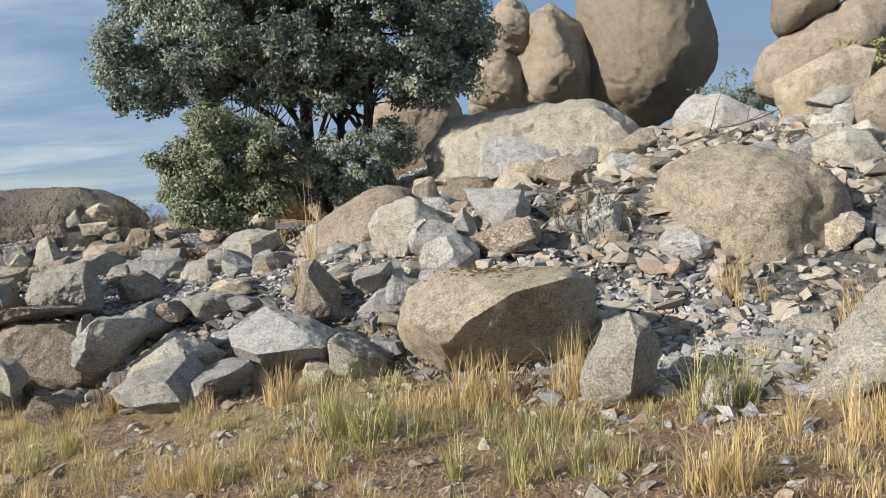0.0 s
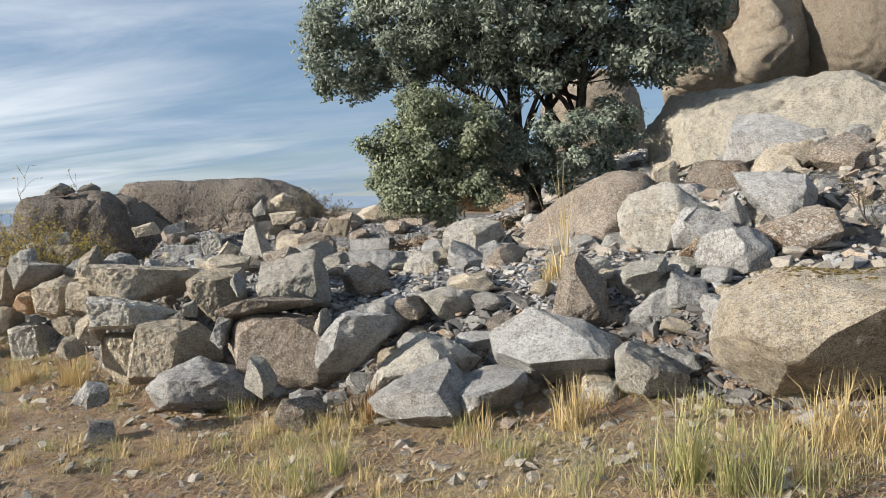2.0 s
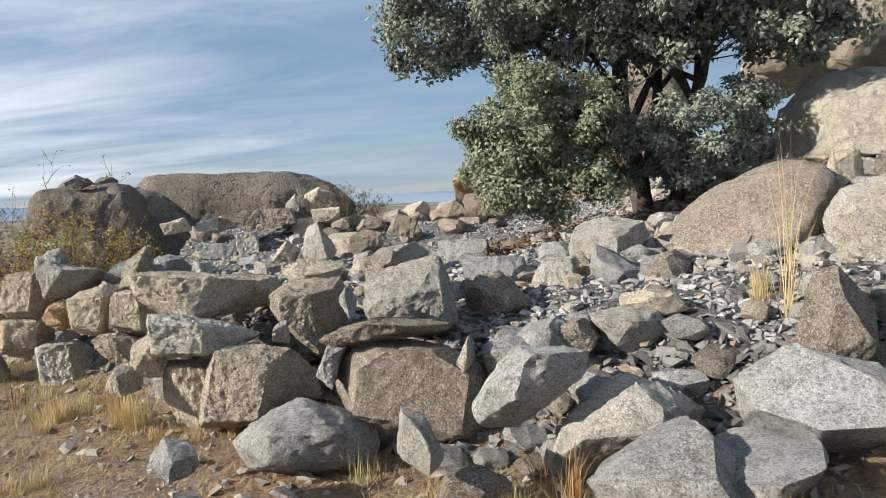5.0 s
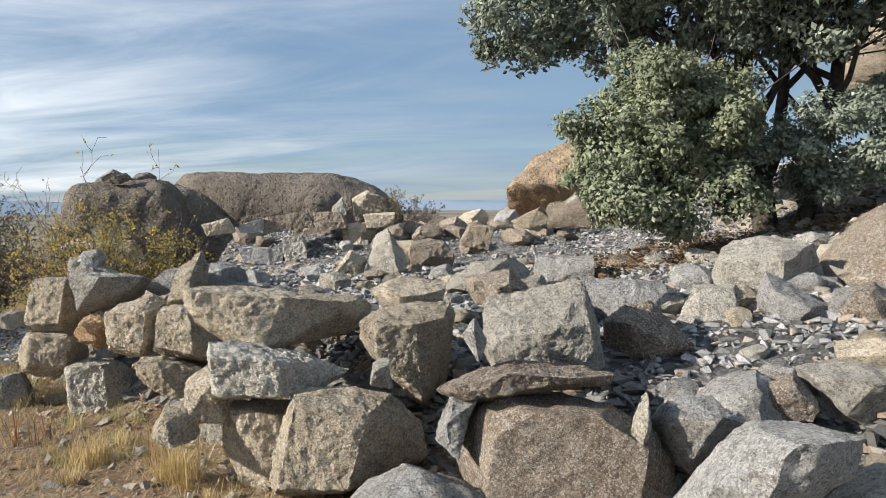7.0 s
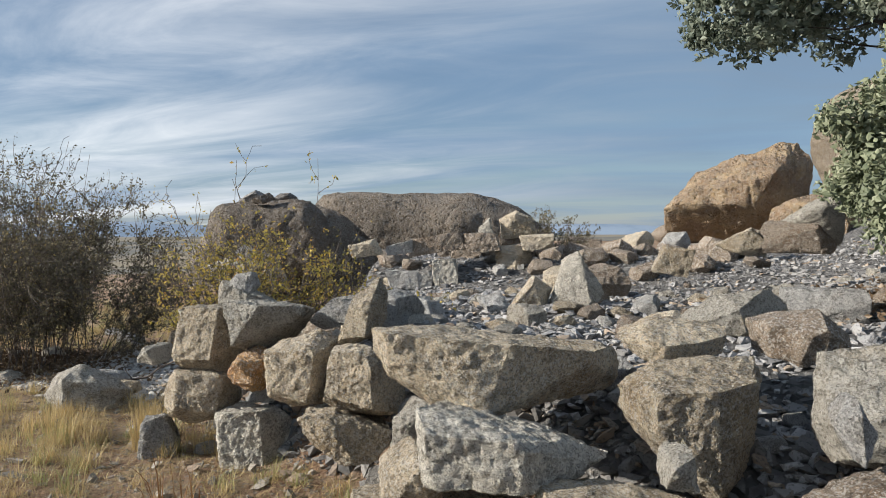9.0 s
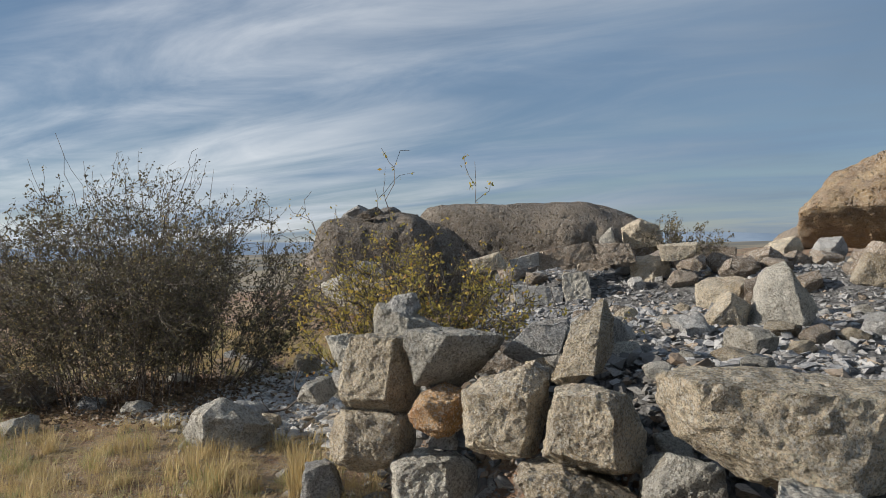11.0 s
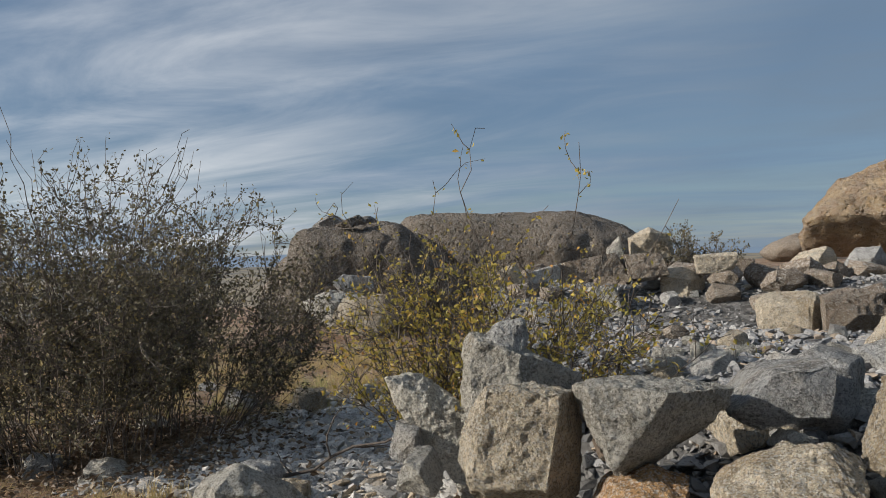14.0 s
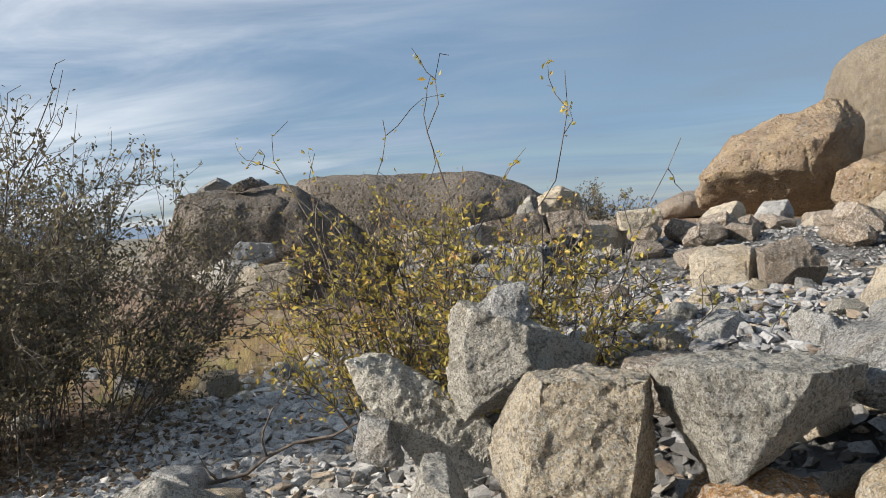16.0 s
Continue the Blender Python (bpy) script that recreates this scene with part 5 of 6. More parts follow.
def scree_patch():
    rnd = np.random.RandomState(8)
    n = 9000
    x, y = -9.6 + rnd.normal(0, 0.95, n), 10.9 + rnd.normal(0, 1.5, n)
    keep = (x < -8.0) & (x > -11.2) & (y > 9.5) & (terrace(x, y) < 0.5)
    gravel("scree", "grey flat stone chips between the shrubs and wall", CHIP_PALE, x[keep], y[keep], sizes(rnd, keep.sum(), 0.06, 0.2), 9, 0.25)
    n = 2600
    x, y = 1.6 + rnd.normal(0, 0.55, n), 6.0 + rnd.normal(0, 0.7, n)
    gravel("scree", "grey broken stone chips below the great boulder", CHIP_GREY, x, y, sizes(rnd, n, 0.05, 0.2), 10)


def slope_rubble():
    rnd = np.random.RandomState(12)
    n = 7000
    x, y = rnd.uniform(-2.0, 7.0, n), rnd.uniform(6.0, 14.5, n)
    keep = (x > 0.3) | (y > 8.0)
    x, y = x[keep], y[keep]
    n = len(x)
    gravel("slope_gravel", "mixed granite rubble on the rocky slope", CHIP_TAN, x, y, sizes(rnd, n, 0.06, 0.4), 13)


def path_pebbles():
    rnd = np.random.RandomState(15)
    n = 24000
    x, y = rnd.uniform(-14, 4.5, n), rnd.uniform(1.5, 11, n)
    d = wall_line(x) - y
    keep = (d > np.where(x < -2.2, -0.6, -0.2)) & (rnd.uniform(0, 1, n) < np.clip(np.exp(-np.clip(d, 0, 9) / 0.9), 0.1, 1))
    keep |= (d > 0) & (rnd.uniform(0, 1, n) < 0.4)
    keep &= (x > -8.6) | (rnd.uniform(0, 1, n) < 0.3)
    x, y = x[keep], y[keep]
    k = 6500
    wx = rnd.uniform(-8.4, 0.7, k)
    wy = wall_line(wx) + rnd.uniform(-0.15, 0.8, k)
    # dark chip colour stands in for shade in the gaps
    gravel("wall_gravel", "grey granite chips packed between the wall stones, coloured dark for the shade there", CHIP_DARK, wx, wy, sizes(rnd, k, 0.04, 0.2), 17)
    gravel("pebbles", "small pale pebbles and chips on dry soil", CHIP_TAN, x, y, sizes(rnd, len(x), 0.022, 0.15), 16)


terrace_rubble()
scree_patch()
slope_rubble()
path_pebbles()


# middling loose stones, each a thing of its own
def loose_stones():
    rnd = random.Random(21)
    shapes = []
    for k in range(9):
        prof = [(math.cos(a + rnd.uniform(-0.25, 0.25)) * rnd.uniform(0.8, 1.05), math.sin(a + rnd.uniform(-0.25, 0.25)) * rnd.uniform(0.75, 1.0)) for a in np.linspace(0, 2 * math.pi, 7)[:-1]]
        mat = (GREY, PALE, GREY, TAN, BROWN, GREY, TAN, GREY, PALE)[k]
        me = finish(stone_mesh((0.42, 0.36, 0.25), prof, 0.3, 0.05, rnd, 0.62), "rubble_stone", mat, angle=30)
        shapes.append(me)
    spots = []

    def scatter(n, x0, x1, y0, y1, lo, hi, test, where, tones=("grey_granite", "pale_granite", "tan_granite", "brown_granite")):
        made = 0
        for _ in range(n * 30):
            if made >= n:
                break
            x, y = rnd.uniform(x0, x1), rnd.uniform(y0, y1)
            if not test(x, y) or any((x - a) ** 2 + (y - b) ** 2 < 0.05 for a, b in spots):
                continue
            spots.append((x, y))
            me = rnd.choice([q for q in shapes if q.materials[0].name in tones])
            s = rnd.uniform(lo, hi)
            ob = new("rubble_stone", me)
            ob.matrix_world = pose(x, y, hfn(x, y) + 0.06 * s, rnd.uniform(-18, 18), rnd.uniform(-18, 18), rnd.uniform(0, 360)) @ Matrix.Diagonal((s, s * rnd.uniform(0.8, 1.2), s * rnd.uniform(0.8, 1.3), 1))
            tagged(ob, f"{LOOKS[me.materials[0].name]} loose stone {where}", "rock", "loose rubble stones")
            made += 1

    on = lambda x, y: float(terrace(x, y)) > 0.6
    foot = lambda x, y: -0.35 < y - float(wall_line(x)) < 1.0
    scatter(70, -8.5, -0.5, 6.6, 11, 0.35, 0.95, on, "lying among grey chips")
    scatter(45, -10, -2.5, 11, 17, 0.3, 0.75, on, "lying among grey chips")
    scatter(40, -10.5, -4, 16.2, 18.6, 1.0, 1.8, on, "at the far edge of the terrace", ("brown_granite",))
    scatter(80, -0.5, 6.5, 6.8, 14, 0.6, 1.8, lambda x, y: True, "heaped on the rocky slope")
    scatter(55, -8.6, 2.0, 4.6, 10, 0.3, 0.7, foot, "packed into the rubble wall")
    scatter(34, -3.0, 0.4, 6.0, 7.6, 0.45, 1.05, lambda x, y: y > float(wall_line(x)) - 0.3, "packed between the front boulders")
    scatter(20, -13, -8.2, 7, 14, 0.5, 1.1, lambda x, y: float(terrace(x, y)) < 0.2, "beside the shrubs")


loose_stones()


# ---- plants ----
def tubes(lines, sides=4):
    """Tapered limbs: each line is a list of (x, y, z, radius)."""
    vs, fs, base = [], [], 0
    ang = np.arange(sides) * 2 * np.pi / sides
    for line in lines:
        p = np.asarray(line, float)
        c, r = p[:, :3], p[:, 3]
        d = np.gradient(c, axis=0)
        d /= np.linalg.norm(d, axis=1)[:, None] + 1e-9
        ref = np.where(np.abs(d[:, 2:3]) > 0.9, np.array([[1.0, 0, 0]]), np.array([[0, 0, 1.0]]))
        a = np.cross(d, ref)
        a /= np.linalg.norm(a, axis=1)[:, None] + 1e-9
        b = np.cross(d, a)
        ring = c[:, None] + r[:, None, None] * (np.cos(ang)[None, :, None] * a[:, None] + np.sin(ang)[None, :, None] * b[:, None])
        vs.append(ring.reshape(-1, 3))
        n = len(p)
        i = (np.arange(n - 1)[:, None] * sides + np.arange(sides)).ravel()
        j = (np.arange(n - 1)[:, None] * sides + (np.arange(sides) + 1) % sides).ravel()
        fs.append(np.stack([i, j, j + sides, i + sides], -1) + base)
        base += n * sides
    return np.concatenate(vs), np.concatenate(fs)


def leaves(centres, along, size, rnd, width=0.5, face=None):
    """Small folded leaves at the given places, pointing along."""
    n = len(centres)
    d = along / (np.linalg.norm(along, axis=1)[:, None] + 1e-9)
    side = np.cross(d, rnd.normal(size=(n, 3)) if face is None else face)
    side /= np.linalg.norm(side, axis=1)[:, None] + 1e-9
    nrm = np.cross(d, side)
    s = size[:, None]
    v = np.stack([centres, centres + d * s * 0.5 + side * s * width * 0.5 + nrm * s * 0.12, centres + d * s, centres + d * s * 0.5 - side * s * width * 0.5 + nrm * s * 0.12], 1)
    i = np.arange(n)[:, None] * 4
    return v.reshape(-1, 3), np.concatenate([i + [0, 1, 2], i + [0, 2, 3]], 0)


def bend(rnd, start, end, r0, r1, n=7, wob=0.1, sag=0.0):
    """A crooked limb from start to end."""
    s, e = np.array(start, float), np.array(end, float)
    t = np.linspace(0, 1, n)
    p = s + (e - s) * t[:, None]
    length = np.linalg.norm(e - s)
    off = np.cumsum(rnd.normal(0, wob * length / n, (n, 3)), 0)
    p += off * np.sin(np.pi * t)[:, None] ** 0.7
    p[:, 2] += sag * np.sin(np.pi * t)
    return np.column_stack([p, r0 + (r1 - r0) * t])


def foliage(rnd, lobes, clumps, per, leaf, spread_by):
    """Leaves in clumps near the skin of rounded lobes; returns clump middles too."""
    vol = np.array([l[3] * l[4] * l[5] for l in lobes]) ** 0.67
    pick = rnd.choice(len(lobes), clumps, p=vol / vol.sum())
    L = np.array(lobes)[pick]
    d = rnd.normal(size=(clumps, 3))
    d /= np.linalg.norm(d, axis=1)[:, None]
    r = rnd.uniform(0.45, 1.0, clumps) ** 0.45
    wob = 1 + 0.24 * np.sin(d[:, 0] * 7 + L[:, 0] * 3) * np.cos(d[:, 2] * 6 + L[:, 1])
    mid = L[:, :3] + d * (r * wob)[:, None] * L[:, 3:6]
    which = np.repeat(np.arange(clumps), per)
    out = rnd.normal(size=(len(which), 3))
    out /= np.linalg.norm(out, axis=1)[:, None]
    place = mid[which] + out * (rnd.uniform(0, 1, len(which)) ** 0.5)[:, None] * (spread_by * rnd.uniform(0.6, 1.3, clumps))[which][:, None] * np.array([1, 1, 0.75])
    face = 0.8 * out + 0.5 * d[which] + rnd.normal(0, 0.3, out.shape) + np.array([0, 0, 0.3])
    along = np.cross(face, rnd.normal(size=out.shape)) + 0.3 * out
    return leaves(place, along, leaf * rnd.uniform(0.7, 1.35, len(which)), rnd, 0.6, face), mid


def holm_oak():
    rnd = np.random.RandomState(31)
    root = np.array([-1.75, 11.9, hfn(-1.75, 11.9)])
    tree = tagged(new("holm_oak_tree"), "dark green holm oak with several dark stems among rocks", "tree")
    tree.location = root
    crown = [(-3.6, 11.7, 4.0, 1.25, 1.5, 1.0), (-2.3, 11.3, 4.3, 1.5, 1.6, 1.15), (-0.8, 11.6, 4.2, 1.35, 1.5, 1.2), (-1.6, 12.4, 5.3, 1.9, 1.8, 1.2), (-3.2, 12.0, 5.1, 1.5, 1.5, 1.1), (0.1, 12.0, 3.9, 0.8, 1.0, 0.8), (-4.3, 11.5, 3.5, 0.55, 0.8, 0.5), (-0.3, 11.3, 3.2, 0.55, 0.6, 0.4), (-1.6, 11.3, 3.25, 0.9, 0.8, 0.4), (-2.7, 11.5, 3.3, 0.8, 0.7, 0.35), (0.2, 11.5, 3.0, 0.4, 0.4, 0.35)]
    low = [(-3.0, 10.7, 2.0, 0.4, 0.4, 0.45), (-2.6, 10.7, 1.75, 0.45, 0.45, 0.35), (-3.2, 10.6, 1.7, 0.33, 0.4, 0.35), (-2.35, 10.5, 2.25, 0.35, 0.4, 0.35), (-3.3, 10.5, 2.45, 0.22, 0.25, 0.25), (-2.8, 10.5, 2.6, 0.22, 0.25, 0.2), (-3.55, 10.6, 1.75, 0.2, 0.25, 0.2), (-2.3, 10.4, 1.6, 0.25, 0.3, 0.25)]
    skirt = [(-1.3, 11.2, 2.0, 0.75, 0.6, 0.5), (-0.75, 11.5, 2.3, 0.45, 0.5, 0.35), (-1.9, 11.3, 1.85, 0.5, 0.5, 0.35), (-2.3, 11.5, 2.4, 0.4, 0.4, 0.3)]
    for _ in range(34):
        a, b = rnd.uniform(-1, 1), rnd.uniform(-1, 1)
        if a * a + b * b < 1:
            s = rnd.uniform(0.14, 0.3)
            low.append((-2.85 + 0.7 * a, 10.35 + rnd.uniform(-0.3, 0.35), 2.05 + 0.7 * b, s, s, s * 0.8))
    (v, f), mid = foliage(rnd, crown, 1050, 130, 0.066, 0.21)
    part("crown", from_arrays("crown", v - root, f, OAK_LEAF), tree, "dense dark green leathery leaves")
    (v, f), _ = foliage(rnd, low, 300, 130, 0.05, 0.15)
    part("lower_foliage", from_arrays("lower_foliage", v - root, f, OAK_PALE), tree, "grey-green young shoots low down")
    (v, f), _ = foliage(rnd, skirt, 170, 120, 0.05, 0.14)
    part("lower_foliage", from_arrays("lower_foliage", v - root, f, OAK_LEAF), tree)
    stems = [bend(rnd, root - (0, 0, 0.3), root + (-0.25, 0.1, 2.0), 0.14, 0.09, 9, 0.12), bend(rnd, root + (0.25, 0, -0.3), root + (0.75, 0.1, 2.2), 0.10, 0.06, 9, 0.16),
             bend(rnd, root + (-0.1, 0.2, -0.3), root + (0.2, 0.5, 2.6), 0.08, 0.05, 9, 0.14)]
    for line in stems:
        v, f = tubes([line], 9)
        part("trunk", from_arrays("trunk", v - root, f, BARK, False), tree, "dark rough bark")
    limbs = []
    for line in stems:
        for k in range(9):
            a = line[rnd.randint(4, 9), :3]
            b = mid[rnd.randint(len(mid))]
            limbs.append(bend(rnd, a, a + (b - a) * rnd.uniform(0.75, 1.0), 0.038, 0.012, 8, 0.16, 0.1))
    limbs.append(bend(rnd, stems[0][5, :3], (-3.3, 11.4, 3.4), 0.06, 0.03, 9, 0.1, 0.15))
    limbs.append(bend(rnd, stems[0][3, :3], (-3.1, 10.7, 2.2), 0.05, 0.02, 8, 0.1, 0.0))
    twigs = []
    for _ in range(420):
        a = limbs[rnd.randint(len(limbs))]
        s = a[rnd.randint(3, len(a)), :3]
        near = mid[np.argsort(((mid - s) ** 2).sum(1))[rnd.randint(0, 40)]]
        twigs.append(bend(rnd, s, near, 0.012, 0.005, 5, 0.15))
    for line in limbs:
        v, f = tubes([line], 6)
        part("branch", from_arrays("branch", v - root, f, BARK, False), tree)
    v, f = tubes(twigs, 3)
    tagged(part("twig_mass", from_arrays("twig_mass", v - root, f, BARK, False), tree), kind="stuff")


def shrub(name, label, root, rx, ry, tall, stems, twigs, leaf_mat, leaf_n, leaf, seed, spiky=0.0, low=0.15, canes=()):
    """A many-stemmed shrub: thin stems fan out of the base, forking into twigs, with sparse leaves."""
    rnd = np.random.RandomState(seed)
    root = np.array(root, float)
    thing = tagged(new(name), label, "shrub")
    thing.location = root
    lines, ends = [], []
    for _ in range(stems):
        a = rnd.uniform(0, 2 * np.pi)
        r = rnd.uniform(0, 1) ** 0.5
        foot = np.array([math.cos(a) * rx * 0.6 * r, math.sin(a) * ry * 0.6 * r, -0.05])
        h = tall * rnd.uniform(0.55, 1.0) * (1 - 0.32 * r * r)
        tip = np.array([math.cos(a) * rx * r, math.sin(a) * ry * r, h]) + rnd.normal(0, 0.07, 3)
        line = bend(rnd, foot, tip, rnd.uniform(0.004, 0.009), 0.0022, 8, 0.32, 0.12 * r)
        lines.append(line)
        for _ in range(twigs):
            k = rnd.randint(2, 8)
            s = line[k, :3]
            d = (tip - foot) / np.linalg.norm(tip - foot) + rnd.normal(0, 0.85, 3) + np.array([math.cos(a), math.sin(a), 0.2]) * 0.35
            d /= np.linalg.norm(d)
            e = s + d * rnd.uniform(0.15, 0.5) * tall * 0.45
            if e[2] < low:
                e[2] = low
            tw = bend(rnd, s, e, 0.0034, 0.0015, 5, 0.26)
            lines.append(tw)
            ends.append(tw)
    for _ in range(int(spiky)):
        a, r = rnd.uniform(0, 2 * np.pi), rnd.uniform(0.1, 0.9)
        s = np.array([math.cos(a) * rx * r * 0.5, math.sin(a) * ry * r * 0.5, tall * 0.5])
        e = np.array([math.cos(a) * rx * r * 1.2 + rnd.normal(0, 0.12), math.sin(a) * ry * r, tall * rnd.uniform(0.98, 1.17)])
        tw = bend(rnd, s, e, 0.006, 0.002, 10, 0.35)
        lines.append(tw)
        ends.append(tw)
    for cx, cy, cz in canes:
        tw = bend(rnd, (cx * 0.35, cy, 0.1), (cx, cy, cz), 0.0065, 0.0022, 14, 0.4, 0.1)
        lines.append(tw)
        ends.append(tw[8:])
        for _ in range(5):
            s = tw[rnd.randint(6, 13), :3]
            fork = bend(rnd, s, s + rnd.normal(0, 0.13, 3) + (0, 0, 0.12), 0.003, 0.0015, 5, 0.25)
            lines.append(fork)
            ends.append(fork)
    v, f = tubes(lines, 3)
    tagged(part("branchwork", from_arrays("branchwork", v, f, TWIG, False), thing, "thin brown bare stems and twigs"), kind="stuff")
    pick = rnd.randint(0, len(ends), leaf_n)
    seg = rnd.randint(1, 5, leaf_n)
    place = np.array([ends[p][s, :3] for p, s in zip(pick, seg)]) + rnd.normal(0, 0.015, (leaf_n, 3))
    v, f = leaves(place, rnd.normal(size=(leaf_n, 3)) + (0, 0, 0.2), leaf * rnd.uniform(0.6, 1.3, leaf_n), rnd, 0.6)
    tagged(part("foliage", from_arrays("foliage", v, f, leaf_mat), thing, "sparse small autumn leaves"), kind="stuff")
    return thing


def grass_blades(rnd, x, y, z, tall, lean, width, curl=0.5):
    """Bent tapering blades, three joints each."""
    n = len(x)
    a = rnd.uniform(0, 2 * np.pi, n)
    out = np.stack([np.cos(a), np.sin(a), np.zeros(n)], -1)
    side = np.stack([-np.sin(a), np.cos(a), np.zeros(n)], -1) * width[:, None]
    root = np.stack([x, y, z], -1)
    up = np.array([0, 0, 1.0])
    m = root + up * (tall * 0.55)[:, None] + out * (lean * tall * 0.36)[:, None]
    t = root + up * (tall * (1 - curl * lean * 0.5))[:, None] + out * (lean * tall)[:, None]
    v = np.stack([root - side, root + side, m + side * 0.7, m - side * 0.7, t], 1)
    i = np.arange(n)[:, None] * 5
    return v.reshape(-1, 3), np.concatenate([i + [0, 1, 2], i + [0, 2, 3], i + [3, 2, 4]], 0)


def tussock(name, label, at, spread_by, tall, n, mat, seed, lean=0.85, width=0.0024):
    rnd = np.random.RandomState(seed)
    k = max(3, n // 28)
    cx, cy = rnd.normal(0, spread_by * 0.42, k), rnd.normal(0, spread_by * 0.36, k)
    pick = rnd.randint(0, k, n)
    x, y = cx[pick] + rnd.normal(0, 0.018, n), cy[pick] + rnd.normal(0, 0.018, n)
    z0 = hfn(*at)
    z = height(x + at[0], y + at[1]) - z0
    v, f = grass_blades(rnd, x, y, z - 0.02, tall * rnd.uniform(0.45, 1.1, n), np.abs(rnd.normal(0, lean, n)).clip(0, 1.1), width * rnd.uniform(0.6, 1.5, n))
    ob = new(name, from_arrays(name, v, f, mat))
    ob.location = (at[0], at[1], z0)
    return tagged(ob, label, "grass", "grass tussocks")


def dry_grass():
    rnd = np.random.RandomState(44)
    n = 13000
    x, y = rnd.uniform(-17, 4.2, n), rnd.uniform(1.8, 16, n)
    d = np.where(x < -10.4, 1.0, wall_line(x) - y)
    patch = np.sin(x * 2.3 + 1.3 * np.sin(y * 1.9)) * np.cos(y * 2.7 + 1.1 * np.sin(x * 1.7)) + 0.5 * np.sin(5.3 * x + 3.1 * y)
    dense = 0.33 + 0.6 * patch + 0.75 * smooth(-5.5, -8.5, x) + 0.3 * smooth(-1.0, 0.8, x) * smooth(2.2, 3.6, y)
    dense -= 0.75 * np.exp(-(((x + 9.6) / 1.2) ** 2 + ((y - 10.8) / 1.6) ** 2) ** 2)
    dense -= 1.4 * np.exp(-(((x + 11.7) / 1.9) ** 2 + ((y - 10.4) / 1.3) ** 2) ** 2)
    keep = (d > 0.2) & (rnd.uniform(0, 1, n) < dense) & ((x > -8.6) | (y < 10.5) | (x < -10.4))
    x, y = x[keep], y[keep]
    for name, mat, part_of in (("dry_grass", STRAW, 0.72), ("greenish_grass", GREEN_STRAW, 1.0)):
        sel = rnd.uniform(0, 1, len(x)) < part_of
        tx, ty = x[sel], y[sel]
        x, y = x[~sel], y[~sel]
        k = rnd.randint(20, 60, len(tx))
        bx, by = np.repeat(tx, k) + rnd.normal(0, 0.035, k.sum()), np.repeat(ty, k) + rnd.normal(0, 0.035, k.sum())
        tall = np.repeat(0.05 + 0.19 * rnd.uniform(0, 1, len(tx)) ** 1.8, k) * rnd.uniform(0.5, 1.15, k.sum())
        v, f = grass_blades(rnd, bx, by, height(bx, by) - 0.01, tall, np.abs(rnd.normal(0, 0.85, k.sum())).clip(0, 1.6), 0.0018 * rnd.uniform(0.6, 1.5, k.sum()))
        tagged(new(name, from_arrays(name, v, f, mat)), "thin dry grass tufts on sandy soil", "grass", kind="stuff")
    # straw lying flat on the soil
    m = 110000
    bx, by = rnd.uniform(-13, 4.2, m), rnd.uniform(1.8, 10, m)
    ok = (wall_line(bx) - by > 0.1) & ((bx > -8.6) | (by < 10))
    bx, by = bx[ok], by[ok]
    v, f = grass_blades(rnd, bx, by, height(bx, by) + 0.004, rnd.uniform(0.015, 0.045, len(bx)), rnd.uniform(1.0, 4.0, len(bx)), np.full(len(bx), 0.002), 0.15)
    tagged(new("straw_litter", from_arrays("straw_litter", v, f, STRAW)), "flattened straw litter over bare soil", "grass", kind="stuff")


holm_oak()
shrub("thorny_shrub", "large grey-brown nearly leafless shrub with fine twigs", (-11.85, 10.6, hfn(-11.85, 10.6)), 2.0, 1.6, 2.25, 145, 34, DULL_LEAF, 46000, 0.032, 51, 16)
shrub("rose_shrub", "thorny shrub with yellow autumn leaves beside the wall", (-8.3, 10.2, hfn(-8.3, 10.2)), 1.0, 0.6, 1.25, 78, 24, YELLOW_LEAF, 8000, 0.033, 52, 6, canes=((-0.35, 0.1, 1.7), (0.05, 0.0, 1.98), (0.62, 0.0, 1.85), (1.15, 0.1, 1.5), (-1.1, 0.0, 1.5), (-0.75, 0.1, 1.55), (0.4, 0.1, 1.5), (1.7, 0.0, 0.3), (1.9, 0.2, 0.42), (1.5, -0.1, 0.22), (1.75, 0.3, 0.6), (1.4, 0.1, 0.75)))
shrub("rose_shrub", "low brownish shrub at the far edge of rocks", (-8.1, 20.2, hfn(-8.1, 20.2)), 1.0, 0.8, 0.9, 70, 10, DULL_LEAF, 2500, 0.045, 53)
shrub("bramble_shrub", "sparse leafy shrub growing between granite stones", (1.35, 7.6, hfn(1.35, 7.6)), 0.5, 0.4, 0.5, 26, 7, DULL_LEAF, 420, 0.035, 54)
shrub("evergreen_shrub", "dark green shrub in the gap between great boulders", (6.2, 16.6, 2.2), 0.8, 0.6, 1.5, 40, 10, OAK_LEAF, 5000, 0.07, 55)
shrub("evergreen_shrub", "small green shrub rooted between stacked boulders", (6.2, 11.6, 2.75), 0.4, 0.4, 0.7, 26, 8, GREEN_STRAW, 900, 0.06, 56)


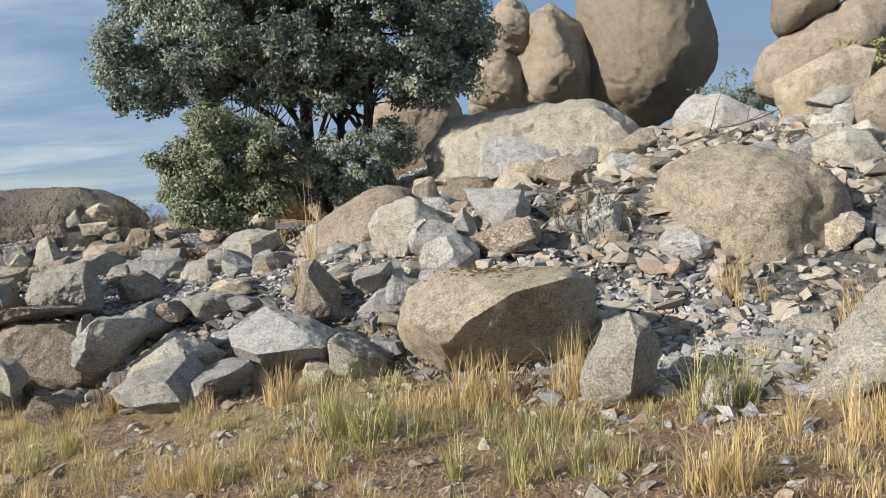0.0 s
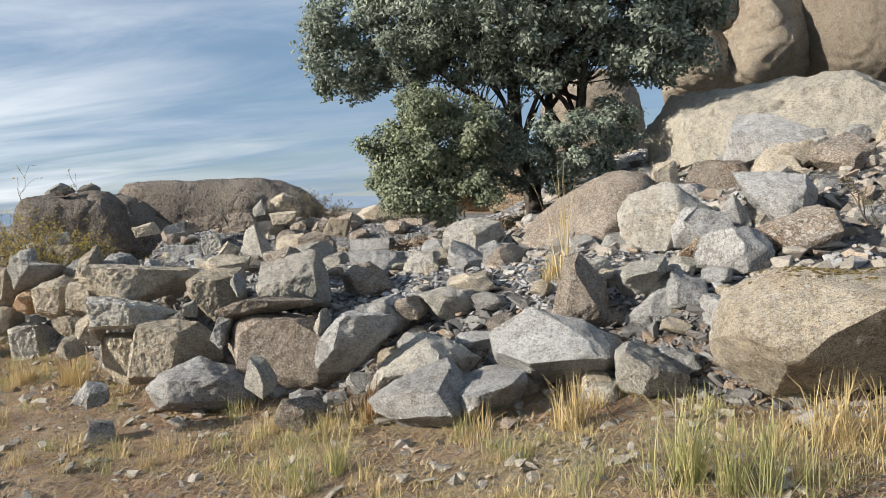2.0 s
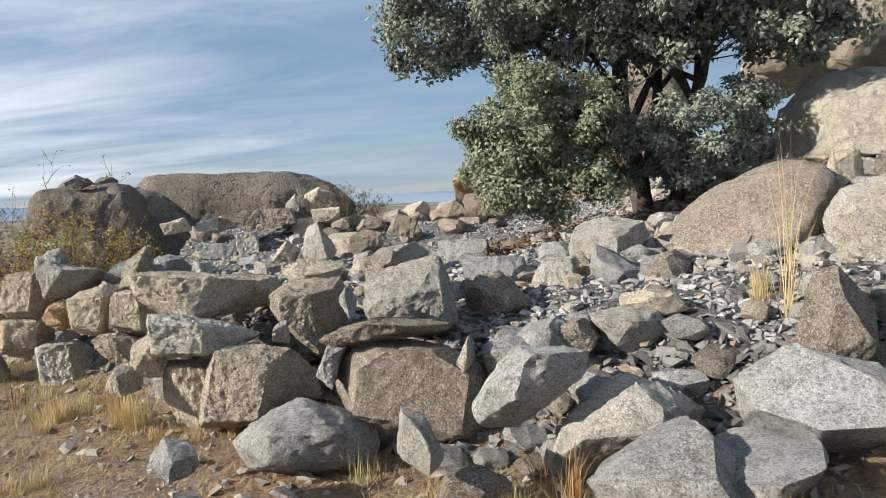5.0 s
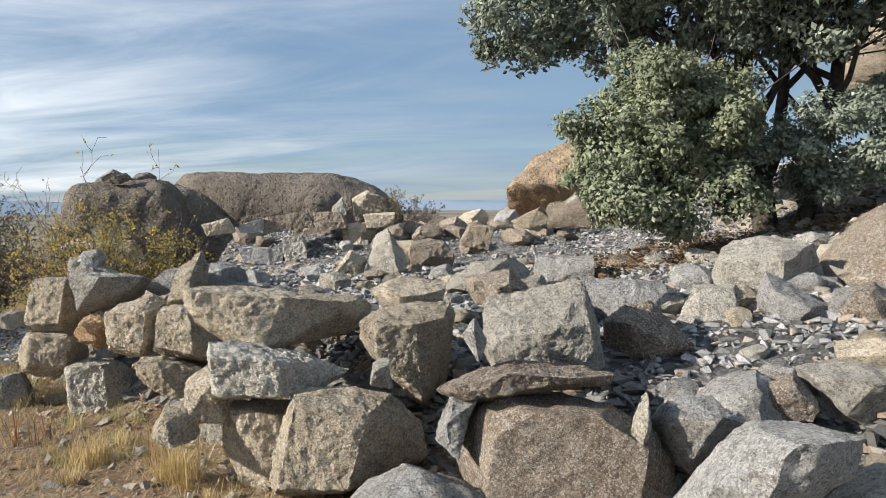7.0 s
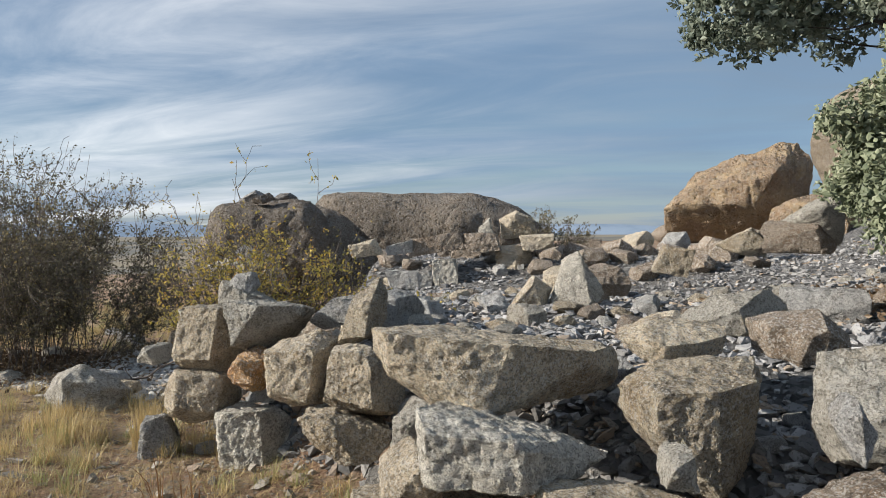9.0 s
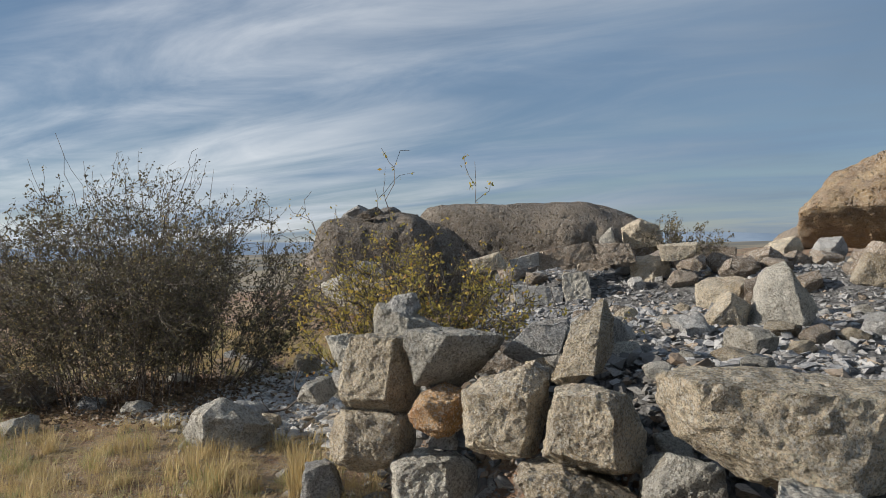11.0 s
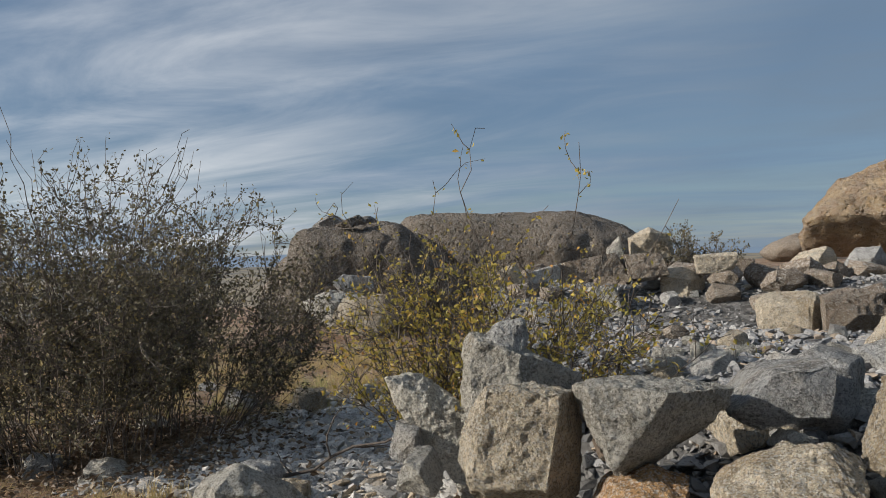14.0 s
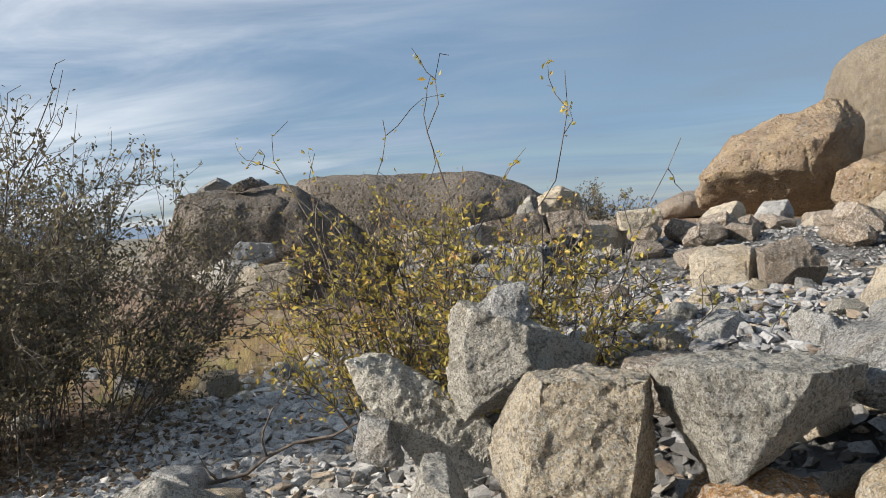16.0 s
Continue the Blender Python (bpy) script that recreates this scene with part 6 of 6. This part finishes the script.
def dead_branch(at, seed):
    """A bare fallen branch with a few forks."""
    rnd = np.random.RandomState(seed)
    lines = [bend(rnd, (0, 0, 0.03), (1.3, 0.2, 0.42), 0.014, 0.006, 9, 0.18)]
    for k in range(6):
        s = lines[0][rnd.randint(2, 8), :3]
        lines.append(bend(rnd, s, s + rnd.normal(0, 0.28, 3) + (0.15, 0, 0.1), 0.007, 0.003, 6, 0.2))
    v, f = tubes(lines, 5)
    ob = new("dead_branch", from_arrays("dead_branch", v, f, TWIG, False))
    ob.location = at
    tagged(ob, "bare grey fallen branch lying across stones", "branch")


dead_branch((2.9, 9.6, hfn(2.9, 9.6) + 0.12), 71)
dead_branch((-9.9, 9.9, hfn(-9.9, 9.9) + 0.02), 72)
# tussocks that stand out
TUFT = "golden dry grass tussock on sandy soil"
for k, (x, y, s, h, n) in enumerate(((-0.55, 4.3, 0.34, 0.46, 420), (0.75, 5.0, 0.26, 0.48, 220), (0.2, 5.05, 0.3, 0.4, 260), (1.55, 4.5, 0.28, 0.46, 240), (3.1, 5.6, 0.34, 0.55, 320), (2.45, 6.6, 0.3, 0.4, 220),
                                   (0.35, 3.6, 0.3, 0.34, 220), (1.1, 3.5, 0.3, 0.36, 220), (-1.35, 3.95, 0.25, 0.26, 160), (-2.6, 4.9, 0.3, 0.3, 200), (2.1, 3.9, 0.35, 0.4, 260), (-5.65, 7.2, 0.2, 0.34, 240))):
    tussock("grass_tussock", TUFT, (x, y), s, h, n, STRAW if k % 3 else GREEN_STRAW, 60 + k)
for k, (x, y, s, h, n) in enumerate(((-1.2, 7.35, 0.3, 1.25, 24), (-1.3, 7.45, 0.25, 0.3, 130), (-2.1, 9.85, 0.2, 0.3, 260), (-8.35, 8.7, 0.25, 0.4, 220), (-8.9, 8.5, 0.3, 0.3, 200), (-1.2, 5.35, 0.2, 0.36, 120), (-6.4, 7.5, 0.3, 0.3, 120))):
    tussock("grass_tussock", "tall pale dry grass growing between stones", (x, y), s, h, n, STRAW, 90 + k, 0.25 if h > 1 else 0.4, 0.0035 if h > 1 else 0.0028)
for k, (x, y) in enumerate(((-2.65, 5.95), (-2.5, 5.85), (-5.95, 7.5), (-7.1, 7.75))):
    tussock("weed", "russet dried weed stalks in front of stones", (x, y), 0.14, 0.38, 26, RED_STALK, 120 + k, 0.4, 0.0035)
dry_grass()


# ---- leaf litter ----
def leaf_litter(cx, cy, sx, sy, n, seed, label):
    rnd = np.random.RandomState(seed)
    x, y = cx + rnd.normal(0, sx, n), cy + rnd.normal(0, sy, n)
    flat = np.stack([rnd.normal(size=n), rnd.normal(size=n), rnd.normal(0, 0.25, n)], -1)
    v, f = leaves(np.stack([x, y, height(x, y) + rnd.uniform(0.03, 0.09, n)], -1), flat, 0.05 * rnd.uniform(0.7, 1.3, n), rnd, 0.55)
    tagged(new("leaf_litter", from_arrays("leaf_litter", v, f, BROWN_LEAF)), label, "leaves", kind="stuff")


leaf_litter(-2.3, 11.1, 0.85, 0.45, 4200, 81, "brown fallen leaves strewn under the oak")
leaf_litter(-11.8, 10.5, 0.85, 0.6, 4500, 82, "dark brown fallen leaves beneath the thorny shrub")


# ---- moss in the hollow of the mossy boulder ----
def moss_patch():
    boulder = bpy.data.objects["mossy_boulder"]
    me = boulder.data
    tree = BVHTree.FromPolygons([v.co[:] for v in me.vertices], [p.vertices[:] for p in me.polygons])
    back = boulder.matrix_world.inverted()
    rnd = np.random.RandomState(77)
    vs, fs, base = [], [], 0
    for _ in range(420):
        x, y = 0.24 + rnd.normal(0, 0.17), 5.75 + rnd.normal(0, 0.12)
        hit = tree.ray_cast(back @ Vector((x, y, 3)), Vector((0, 0, -1)))
        if hit[0] is None:
            continue
        p = boulder.matrix_world @ hit[0]
        cv, cf = CHIPS[rnd.randint(len(CHIPS))]
        s = rnd.uniform(0.02, 0.05)
        vs.append(cv * np.array([1.2, 1.2, 0.8]) * s + np.array(p))
        fs.append(cf + base)
        base += len(cv)
    tagged(new("moss", from_arrays("moss", np.concatenate(vs), np.concatenate(fs), MOSS)), "rusty brown moss on top of a weathered boulder", "moss", kind="stuff")


moss_patch()


def distant_hills():
    """Low hills along the horizon, with blue distance haze painted into their colour."""
    m = Nodes("haze_tinted_hills", 1.0)
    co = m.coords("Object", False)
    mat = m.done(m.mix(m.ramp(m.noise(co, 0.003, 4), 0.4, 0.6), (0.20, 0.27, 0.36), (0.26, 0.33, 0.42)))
    n = 240
    a = np.linspace(0, 2 * np.pi, n)
    top = -8 + 16 * np.sin(3 * a + 1) + 9 * np.sin(11 * a) + 5 * np.sin(29 * a + 2)
    ring = lambda r, z: np.stack([r * np.cos(a), r * np.sin(a), z + 0 * a], -1)
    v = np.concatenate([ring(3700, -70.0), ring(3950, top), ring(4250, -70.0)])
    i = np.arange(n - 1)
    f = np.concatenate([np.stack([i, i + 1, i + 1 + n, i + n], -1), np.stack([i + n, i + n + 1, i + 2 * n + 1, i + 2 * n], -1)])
    tagged(new("backdrop", from_arrays("backdrop", v, f, mat, False)), "low hills along the horizon, tinted blue to stand for haze", "hills", kind="structure")


distant_hills()
